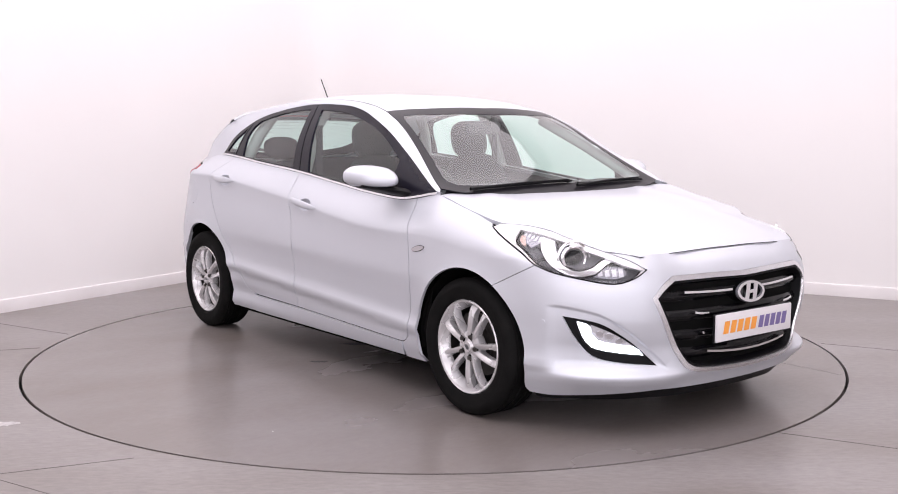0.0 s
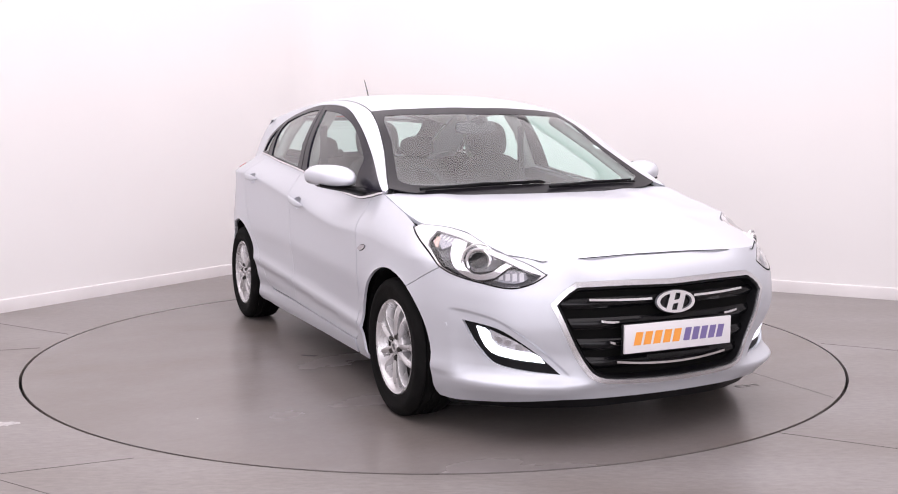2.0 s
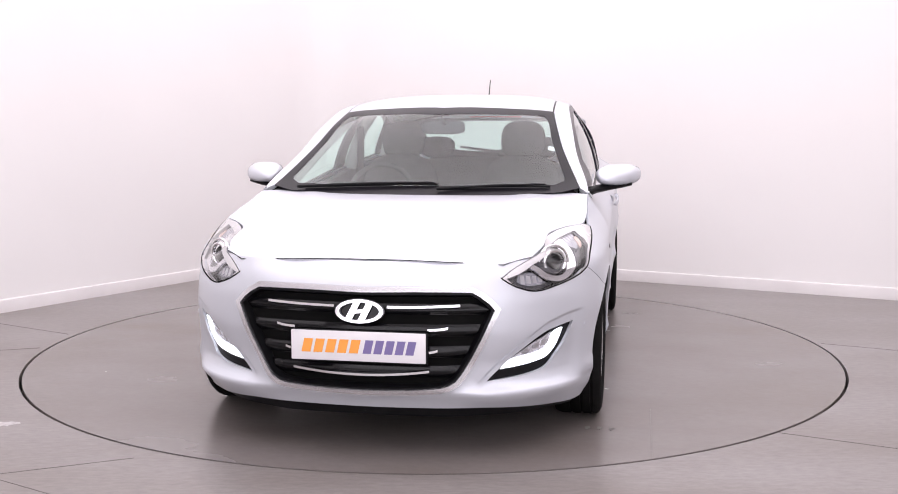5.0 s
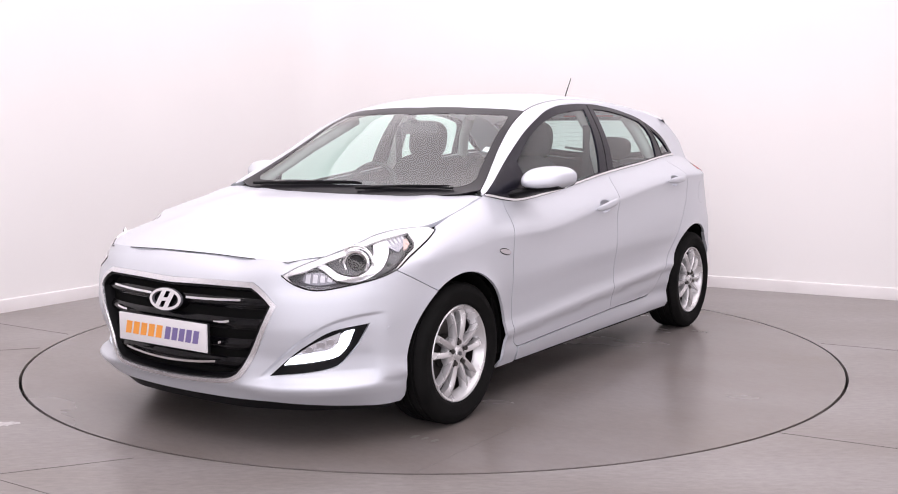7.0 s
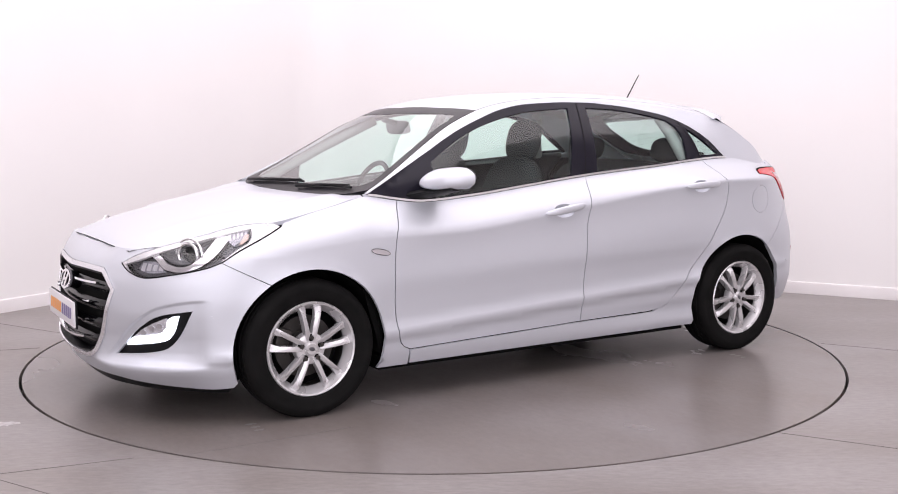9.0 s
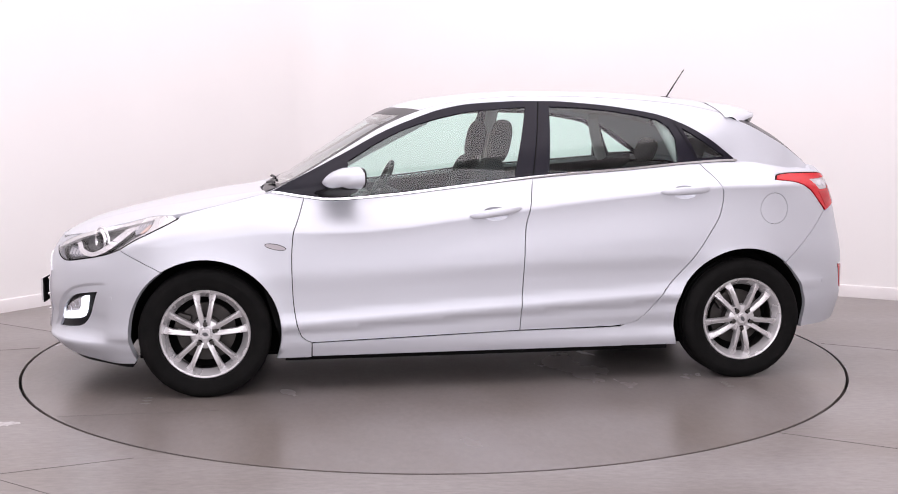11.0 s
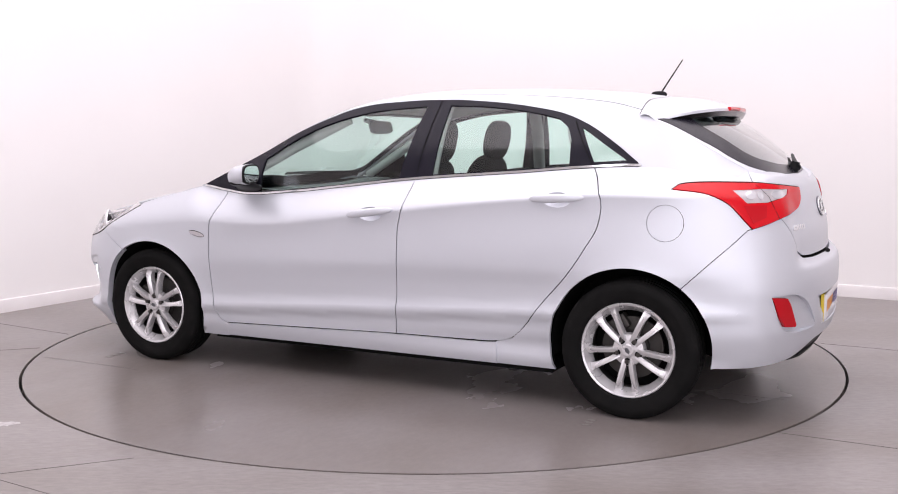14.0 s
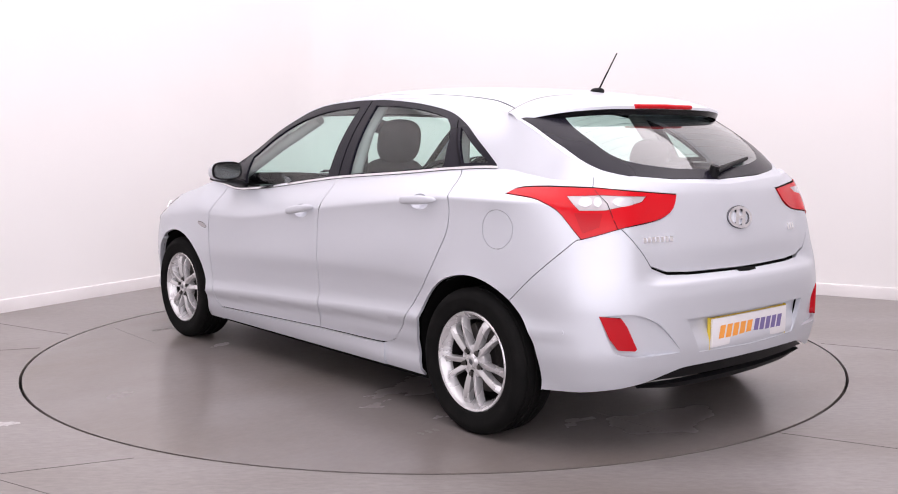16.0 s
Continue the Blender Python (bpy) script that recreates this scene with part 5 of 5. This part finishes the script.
def mirrors(car, mirror):
    """Door mirror: rounded housing on a black foot, glass facing back."""
    s = -1 if mirror else 1
    bm = bmesh.new()
    rings = []
    N, M = 16, 28
    f_y = curve([(0, 0.006), (0.06, 0.030), (0.18, 0.056), (0.42, 0.089), (0.7, 0.104), (1, 0.106)])
    f_z = curve([(0, 0.004), (0.06, 0.016), (0.18, 0.029), (0.42, 0.043), (0.7, 0.051), (1, 0.051)])
    c_y = curve([(0, 0.872), (0.4, 0.912), (1, 0.938)])
    c_z = curve([(0, 1.008), (0.4, 1.022), (1, 1.033)])
    for i in range(N + 1):
        t = i / N                                   # nose to the flat back
        x = 0.675 - 0.160 * t
        ring = []
        for k in range(M):
            a = 2 * math.pi * k / M
            c, d = math.cos(a), math.sin(a)
            y = float(c_y(t)) + float(f_y(t)) * math.copysign(abs(c) ** 0.72, c)
            ring.append(bm.verts.new((x - MIRROR_TURN * t * (y - 0.938), s * y, float(c_z(t)) + float(f_z(t)) * math.copysign(abs(d) ** 0.80, d))))
        rings.append(ring)
    for r0, r1 in zip(rings, rings[1:]):
        for k in range(M):
            bm.faces.new((r0[k], r0[(k + 1) % M], r1[(k + 1) % M], r1[k]))
    bm.faces.new(rings[0])
    bm.faces.new(rings[-1])
    bmesh.ops.recalc_face_normals(bm, faces=bm.faces)
    h = part("door_mirror", bm, PAINT, car, "silver door mirror on a black foot")
    bm = bmesh.new()
    for r in (0,):
        pts = [(0.64, 0.79, 0.952), (0.60, 0.83, 0.962), (0.580, 0.89, 0.973), (0.570, 0.95, 0.981), (0.560, 1.000, 0.988)]
        rows = []
        for j, (x, y, z) in enumerate(pts):
            hx, hz = (0.085, 0.080, 0.072, 0.058, 0.036)[j], (0.022, 0.021, 0.018, 0.014, 0.009)[j]
            rows.append([bm.verts.new((x + hx * math.cos(a), s * y, z + hz * math.sin(a))) for a in (2 * math.pi * k / 16 for k in range(16))])
        for r0, r1 in zip(rows, rows[1:]):
            for k in range(16):
                bm.faces.new((r0[k], r0[(k + 1) % 16], r1[(k + 1) % 16], r1[k]))
        bm.faces.new(rows[0])
        bm.faces.new(rows[-1])
    bmesh.ops.recalc_face_normals(bm, faces=bm.faces)
    part("mirror_foot", bm, BLACK, h, "black plastic mirror foot")
    bm = bmesh.new()
    for k in (0,):
        ring = [bm.verts.new((0.5065, s * (0.938 + 0.103 * math.copysign(abs(math.cos(a)) ** 0.6, math.cos(a))), 1.033 + 0.049 * math.copysign(abs(math.sin(a)) ** 0.7, math.sin(a)))) for a in (2 * math.pi * k / 28 for k in range(28))]
        f = bm.faces.new(ring)
        ext = bmesh.ops.extrude_face_region(bm, geom=[f])["geom"]
        for v in ext:
            if isinstance(v, bmesh.types.BMVert):
                v.co.x += 0.012
        for v in bm.verts:
            v.co.x -= MIRROR_TURN * (abs(v.co.y) - 0.938)
    bmesh.ops.recalc_face_normals(bm, faces=bm.faces)
    part("mirror_rim", bm, BLACK, h, smooth=False)
    bm = bmesh.new()
    bm.faces.new([bm.verts.new((0.5045, s * (0.938 + 0.093 * math.copysign(abs(math.cos(a)) ** 0.6, math.cos(a))), 1.033 + 0.041 * math.copysign(abs(math.sin(a)) ** 0.7, math.sin(a)))) for a in (2 * math.pi * k / 28 for k in range(28))])
    for v in bm.verts:
        v.co.x -= MIRROR_TURN * (abs(v.co.y) - 0.938)
    part("mirror_glass", bm, material("mirror_silver", (0.8, 0.82, 0.84), 0.02, 1.0) if not mirror else bpy.data.materials["mirror_silver"], h, smooth=False)


def lathe(bm, profile, seg=64):
    """Turn a profile of (radius, y) about the y axis."""
    rings = [[bm.verts.new((r * math.cos(2 * math.pi * i / seg), y, r * math.sin(2 * math.pi * i / seg))) for i in range(seg)] for r, y in profile]
    for r0, r1 in zip(rings, rings[1:]):
        for i in range(seg):
            bm.faces.new((r0[i], r0[(i + 1) % seg], r1[(i + 1) % seg], r1[i]))
    return bm


def wheel(car):
    """Front left wheel about its hub; outer face towards +y."""
    bm = lathe(bmesh.new(), [(0.172, -0.044), (0.177, -0.030), (0.194, -0.009), (0.198, 0.000), (0.206, 0.004), (0.210, 0.000), (0.210, -0.012)])
    bmesh.ops.recalc_face_normals(bm, faces=bm.faces)
    w = part("wheel", bm, ALLOY, car, "silver alloy wheel with five pairs of spokes")
    # alloy barrel takes the dark brake colour to stand for shade inside the rim
    part("barrel", lathe(bmesh.new(), [(0.196, -0.17), (0.186, -0.10), (0.172, -0.044)]), BRAKE, w, "inner barrel, coloured dark for the shade inside the rim")
    T = TYRE_R
    prof = [(0.203, -0.185), (0.235, -0.196), (0.268, -0.196), (T - 0.012, -0.185), (T - 0.003, -0.168)]
    for y in (-0.150, -0.105, -0.062):
        prof += [(T, y), (T, y + 0.028), (T - 0.007, y + 0.030), (T - 0.007, y + 0.036)]
    prof += [(T, -0.020), (T - 0.004, -0.006), (T - 0.014, 0.006), (0.276, 0.013), (0.262, 0.015), (0.259, 0.0135), (0.240, 0.013), (0.236, 0.0115), (0.222, 0.009), (0.213, 0.003), (0.209, -0.006)]
    bm = lathe(bmesh.new(), prof, 72)
    bmesh.ops.recalc_face_normals(bm, faces=bm.faces)
    part("tyre", bm, RUBBER, w, "black road tyre")
    # one spoke, repeated: starts at the hub, leans out to the rim
    mesh = None
    for pair in range(5):
        for q in (-1, 1):
            a = radians(pair * 72 + q * 13.2)
            if mesh is None or q == 1 and pair == 0:
                bm = bmesh.new()
                rows = []
                for i in range(8):
                    t = i / 7
                    r = 0.042 + 0.152 * t
                    flare = max(0.0, (t - 0.70) / 0.30) ** 1.6
                    lo, hi = -0.0140 - 0.015 * flare, 0.0085 + 0.003 * flare   # lo: towards the slot, hi: the ridge
                    top = -0.006 * (1 - t) ** 2 - 0.016 * t ** 7 + 0.005 * math.sin(t * math.pi)
                    fall = 0.003 + 0.009 * min(1.0, t * 1.6)
                    off = 0.004 * (1 - t)
                    prof = ((lo, top - 0.040), (lo, top - fall), (hi - 0.0115, top - 0.0010), (hi - 0.0095, top), (hi - 0.001, top), (hi, top - 0.002), (hi, top - 0.040))
                    rows.append([bm.verts.new((r, y, q * (z + off))) for z, y in prof])
                for r0, r1 in zip(rows, rows[1:]):
                    for k in range(6):
                        bm.faces.new((r0[k], r0[k + 1], r1[k + 1], r1[k]))
                bmesh.ops.recalc_face_normals(bm, faces=bm.faces)
                ob = part("spoke", bm, ALLOY, w)
                if q == -1:
                    mesh = ob.data
                else:
                    mesh_b = ob.data
            else:
                ob = new("spoke", mesh if q == -1 else mesh_b)
                ob.parent = w
            ob.matrix_basis = pose(0, 0, 0, 0, -math.degrees(a), 0)
    bm = lathe(bmesh.new(), [(0.0, -0.004), (0.030, -0.004), (0.033, -0.008), (0.058, -0.009), (0.068, -0.014), (0.072, -0.024), (0.072, -0.05)], 40)
    bmesh.ops.recalc_face_normals(bm, faces=bm.faces)
    part("hub", bm, ALLOY, w)
    bm = lathe(bmesh.new(), [(0.0, 0.001), (0.024, 0.001), (0.028, -0.003), (0.028, -0.01)], 32)
    bmesh.ops.recalc_face_normals(bm, faces=bm.faces)
    cap = part("hub_cap", bm, ALLOY, w, "round grey centre cap")
    part("cap_badge", prism(bmesh.new(), [(0.014 * math.cos(k * math.pi / 12), 0.009 * math.sin(k * math.pi / 12)) for k in range(24)], 0.0, 0.0015), LAMP_GREY, cap).matrix_basis = pose(0, 0.0012, 0, -90)
    for pair in range(5):
        a = radians(pair * 72)
        bm = bmesh.new()
        bmesh.ops.create_cone(bm, cap_ends=True, segments=6, radius1=0.0115, radius2=0.0095, depth=0.020)
        ob = part("wheel_nut", bm, BRAKE, w, smooth=False) if pair == 0 else new("wheel_nut", nut)
        nut = ob.data
        ob.parent = w
        ob.matrix_basis = pose(0.050 * math.cos(a), -0.006, 0.050 * math.sin(a), -90)
    for pair in range(5):
        a = radians(pair * 72)
        bm = bmesh.new()
        bmesh.ops.create_cone(bm, cap_ends=True, segments=14, radius1=0.0160, radius2=0.0160, depth=0.004)
        ob = part("nut_seat", bm, DARK, w, smooth=False) if pair == 0 else new("nut_seat", seat)
        seat = ob.data
        ob.parent = w
        ob.matrix_basis = pose(0.050 * math.cos(a), -0.009, 0.050 * math.sin(a), -90)
    bm = lathe(bmesh.new(), [(0.0, -0.075), (0.075, -0.075), (0.078, -0.085), (0.138, -0.085), (0.138, -0.105), (0.0, -0.105)], 40)
    bmesh.ops.recalc_face_normals(bm, faces=bm.faces)
    part("brake_disc", bm, BRAKE, w, "dull steel brake disc")
    part("brake_caliper", box(bmesh.new(), 0.085, 0.150, -0.115, -0.055, -0.055, 0.055, 0.010), BRAKE, w)
    part("wheel_back", lathe(bmesh.new(), [(0.0, -0.14), (0.185, -0.14)], 32), DARK, w)
    w.matrix_basis = pose(AXLE_F, 0.878, HUB_Z, 0, 0, 0) @ pose(0, 0, 0, 0, -18, 0)
    copy_thing(w, pose(AXLE_R, 0.878, HUB_Z) @ pose(0, 0, 0, 0, -55, 0))
    copy_thing(w, pose(AXLE_F, -0.878, HUB_Z, 0, 0, 180) @ pose(0, 0, 0, 0, -40, 0))
    copy_thing(w, pose(AXLE_R, -0.878, HUB_Z, 0, 0, 180) @ pose(0, 0, 0, 0, -8, 0))


def rounded(bm, cx, cy, cz, sx, sy, sz, power=3.0, m=None, nu=24, nv=14):
    """A cushion-like block: a super-ellipsoid."""
    rings = []
    f = lambda v: math.copysign(abs(v) ** (2 / power), v)
    m = m or Matrix()
    for j in range(1, nv):
        b = -math.pi / 2 + math.pi * j / nv
        rings.append([bm.verts.new(m @ Vector((cx + sx * f(math.cos(b)) * f(math.cos(2 * math.pi * i / nu)), cy + sy * f(math.cos(b)) * f(math.sin(2 * math.pi * i / nu)), cz + sz * f(math.sin(b))))) for i in range(nu)])
    for r0, r1 in zip(rings, rings[1:]):
        for i in range(nu):
            bm.faces.new((r0[i], r0[(i + 1) % nu], r1[(i + 1) % nu], r1[i]))
    bm.faces.new(rings[0][::-1])
    bm.faces.new(rings[-1])
    return bm


def cabin(car):
    for y in (0.36, -0.36):
        back = part("front_seat", rounded(bmesh.new(), 0, 0, 0.30, 0.075, 0.235, 0.33, 3.2, pose(-0.08, y, 0.50, 0, -15, 0)), FABRIC, car, "dark grey fabric front seat")
        part("seat_cushion", rounded(bmesh.new(), 0.18, y, 0.48, 0.27, 0.245, 0.085, 3.2), FABRIC, back)
        part("headrest", rounded(bmesh.new(), 0, 0, 0, 0.050, 0.130, 0.115, 2.8, pose(-0.275, y, 1.195, 0, -12, 0)), FABRIC, back)
        for d in (-0.055, 0.055):
            part("headrest_post", tube(bmesh.new(), [(-0.245, y + d, 1.06), (-0.265, y + d, 1.13)], 0.007), CHROME, back)
    rear = part("rear_seat", rounded(bmesh.new(), 0, 0, 0.30, 0.09, 0.60, 0.30, 4.0, pose(-1.10, 0, 0.50, 0, -20, 0)), FABRIC, car, "dark grey fabric rear bench")
    part("seat_cushion", rounded(bmesh.new(), -0.85, 0, 0.48, 0.28, 0.60, 0.085, 3.5), FABRIC, rear)
    for y in (0.36, -0.36):
        part("headrest", rounded(bmesh.new(), 0, 0, 0, 0.045, 0.125, 0.075, 2.8, pose(-1.34, y, 1.135, 0, -18, 0)), FABRIC, rear)
        for d in (-0.05, 0.05):
            part("headrest_post", tube(bmesh.new(), [(-1.305, y + d, 1.02), (-1.33, y + d, 1.08)], 0.006), CHROME, rear)
    # dashboard: a shelf below the glass with a hood over the dials
    bm = bmesh.new()
    rows = []
    for i in range(17):
        y = -0.70 + 1.40 * i / 16
        hump = 0.030 * math.exp(-((y + 0.36) / 0.16) ** 2)
        rows.append([bm.verts.new((x, y, z)) for x, z in ((0.90, 0.885), (0.78, 0.925), (0.62, 0.945 + hump * 0.6), (0.50, 0.938 + hump), (0.44, 0.905 + hump * 0.5), (0.42, 0.80), (0.50, 0.55))])
    for r0, r1 in zip(rows, rows[1:]):
        for k in range(6):
            bm.faces.new((r0[k], r0[k + 1], r1[k + 1], r1[k]))
    bmesh.ops.recalc_face_normals(bm, faces=bm.faces)
    dash = part("dashboard", bm, DASH, car, "dark grey moulded dashboard")
    part("centre_stack", rounded(bmesh.new(), 0.44, 0.0, 0.84, 0.05, 0.13, 0.09, 4.0), DASH, dash)
    # steering wheel on the right
    m = pose(0.30, -0.36, 0.90, 0, 66, 0)
    bm = bmesh.new()
    ring = []
    for i in range(40):
        a = 2 * math.pi * i / 40
        ring.append([bm.verts.new(m @ Vector(((0.180 + 0.014 * math.cos(b)) * math.cos(a), (0.180 + 0.014 * math.cos(b)) * math.sin(a), 0.014 * math.sin(b)))) for b in (2 * math.pi * k / 10 for k in range(10))])
    for i in range(40):
        for k in range(10):
            bm.faces.new((ring[i][k], ring[i][(k + 1) % 10], ring[(i + 1) % 40][(k + 1) % 10], ring[(i + 1) % 40][k]))
    bmesh.ops.recalc_face_normals(bm, faces=bm.faces)
    sw = part("steering_wheel", bm, DASH, car, "black three-spoke steering wheel")
    part("wheel_boss", rounded(bmesh.new(), 0, 0, 0.02, 0.065, 0.075, 0.025, 3.0, m), DASH, sw)
    for a in (0, 90, -90):
        c, d = math.cos(radians(a)), math.sin(radians(a))
        part("wheel_spoke", tube(bmesh.new(), [m @ Vector((0.05 * c, 0.05 * d, 0.012)), m @ Vector((0.175 * c, 0.175 * d, 0.0))], 0.014, 8), LAMP_GREY, sw)
    part("steering_column", tube(bmesh.new(), [m @ Vector((0, 0, -0.01)), m @ Vector((0, 0, -0.2))], 0.045, 12), DASH, sw)
    # interior mirror, headlining, parcel shelf, door cards
    im = part("interior_mirror", rounded(bmesh.new(), 0, 0, 0, 0.018, 0.120, 0.036, 4.0, pose(0.30, -0.01, 1.268, 0, 12, 0)), LAMP_GREY, car, "grey interior mirror below the windscreen header")
    part("mirror_stem", tube(bmesh.new(), [(0.31, 0, 1.29), (0.40, 0, 1.31)], 0.014, 8), DASH, im)
    lin = arc_points([(0.27, 0.0), (0.245, 0.30), (0.165, 0.55)]) + [(x, float(rail_y(x)) - 0.035) for x in np.linspace(0.1, -1.42, 30)] + arc_points([(-1.44, 0.55), (-1.45, 0.0)])
    sheet("headlining", full(loop(lin)), canopy, LINER, car, "pale grey headlining", out=-0.035, depth=0.0, step=0.05)
    part("parcel_shelf", box(bmesh.new(), -1.28, -1.90, -0.55, 0.55, 0.985, 1.005, 0.006), FABRIC, car, "dark parcel shelf")
    for mm in (False, True):
        s = -1 if mm else 1
        card = loop([(ux(x), float(belt_z(x)) + 0.004) for x in np.linspace(0.80, -1.35, 40)], [(ux(-1.35), 0.74), (ux(-1.08), 0.64), (ux(-0.98), 0.5), (ux(0.80), 0.5)])
        sheet("door_card", card, shell, DASH, car, "dark plastic inner door panel", mirror=mm, out=-0.055, depth=0.03, step=0.06)
        for pts, r in (([(-0.395, 0.735, 1.02), (-0.41, 0.66, 1.25), (-0.42, 0.575, 1.38)], 0.035), ([(-1.16, 0.70, 1.08), (-1.10, 0.64, 1.23), (-1.06, 0.57, 1.34)], 0.035), ([(0.80, 0.72, 0.965), (0.45, 0.64, 1.16), (0.15, 0.57, 1.31)], 0.028)):
            part("pillar_trim", tube(bmesh.new(), [(x, s * y, z) for x, y, z in pts], r, 10), LINER, car)
        part("seat_belt", box(bmesh.new(), -0.375, -0.372, s * 0.655 - 0.022, s * 0.655 + 0.022, 0.72, 1.28), FABRIC, car)


def fittings(car):
    # aerial
    a = part("aerial_base", rounded(bmesh.new(), -1.315, 0.0, 1.432, 0.040, 0.016, 0.016, 2.4), BLACK, car, "black roof aerial foot")
    part("aerial_rod", tube(bmesh.new(), [(-1.325, 0.0, 1.440), (-1.429, 0.0, 1.600)], 0.0042, 8, 0.0026), BLACK, a)
    # front wipers
    for pivot, tip in (((0.955, -0.62), (0.905, 0.06)), ((0.965, 0.08), (0.900, 0.60))):
        p, q = Vector(canopy(pivot[0] - 0.02, pivot[1], 0.016)), Vector(canopy(tip[0], tip[1], 0.020))
        w = part("front_wiper", tube(bmesh.new(), [p, p.lerp(q, 0.5) + Vector((0, 0, 0.004)), q], 0.008, 8, 0.004), BLACK, car)
        a = Vector(canopy(0.918, pivot[1] - 0.02, 0.010))
        part("wiper_blade", tube(bmesh.new(), [Vector(canopy(0.912 + 0.01 * math.cos(t * math.pi), pivot[1] + (tip[1] + 0.02 - pivot[1]) * t, 0.010)) for t in np.linspace(0.05, 1, 9)], 0.006, 6), BLACK, w)


def screen_details(car):
    """Heating wires in the rear screen, small stickers in the windscreen corner."""
    for i in range(9):
        x = -1.60 - 0.036 * i
        w = float(np.interp(x, [-1.93, -1.885, -1.81, -1.69, -1.56], [0.30, 0.42, 0.49, 0.51, 0.49]))
        part("heating_wire", tube(bmesh.new(), [Vector(canopy(x, y, -0.001)) for y in np.linspace(-w, w, 15)], 0.0007, 4), LAMP_GREY, car)
    for x0, x1, y0, y1 in STICKERS:
        sheet("screen_sticker", [(x0, y0), (x1, y0), (x1, y1), (x0, y1)], canopy, PLATE_WHITE, car, "small white windscreen sticker", out=-0.002, depth=0.0)
    # seam between roof and spoiler
    line = arc_points([(-1.398, -0.650), (-1.388, -0.47), (-1.424, -0.26), (-1.429, 0.0), (-1.424, 0.26), (-1.388, 0.47), (-1.398, 0.650)])
    sheet("spoiler_joint", loop(line, [(x - 0.005, y) for x, y in line[::-1]]), canopy, LAMP_GREY, car, out=0.0025, depth=0.0)


STICKERS = ((0.336, 0.373, 0.561, 0.600), (0.558, 0.593, 0.581, 0.618))


def build_car():
    car = new("car")
    tagged(car, "silver five-door hatchback with black grille, standing on the round platform", "car")
    for m in (False, True):
        fd, rd = body_side(car, m)
        windows_side(car, fd, rd, m)
        mirrors(car, m)
    under_parts(car)
    screen = panels_top(car)
    front_end(car)
    headlights(car)
    rear_end(car, screen)
    spoiler(car)
    wheel(car)
    cabin(car)
    fittings(car)
    screen_details(car)
    return car


car_ob = build_car()
# ---- the platform turns and carries the car ----
TURN = [(0, -52.55), (0.5, -53.32), (1, -55.68), (1.5, -59.56), (2, -65.36), (2.5, -71.10), (3, -77.23), (3.5, -82.98), (4, -89.14), (4.5, -94.91), (5, -101.13), (5.2, -103.58), (5.7, -109.55), (6.25, -116.12), (6.8, -122.68),
        (7.3, -128.65), (7.5, -130.98), (8, -137.12), (8.5, -142.84), (9, -148.87), (9.2, -151.29), (9.7, -157.01), (10.25, -163.30), (10.8, -169.60), (11.3, -175.32), (11.5, -177.43), (12, -183.24), (12.5, -188.96), (13, -194.93), (13.5, -200.75), (14, -206.85), (14.5, -212.61), (15, -218.69), (15.5, -224.46), (16, -230.55)]
CAR_Y = 0.111


def motions():
    walk(platform_ob, [(t, pose(0, 0, 0, 0, 0, a)) for t, a in TURN])
    walk(car_ob, [(t, pose(0, 0, 0, 0, 0, a) @ pose(0, CAR_Y, 0)) for t, a in TURN])


motions()
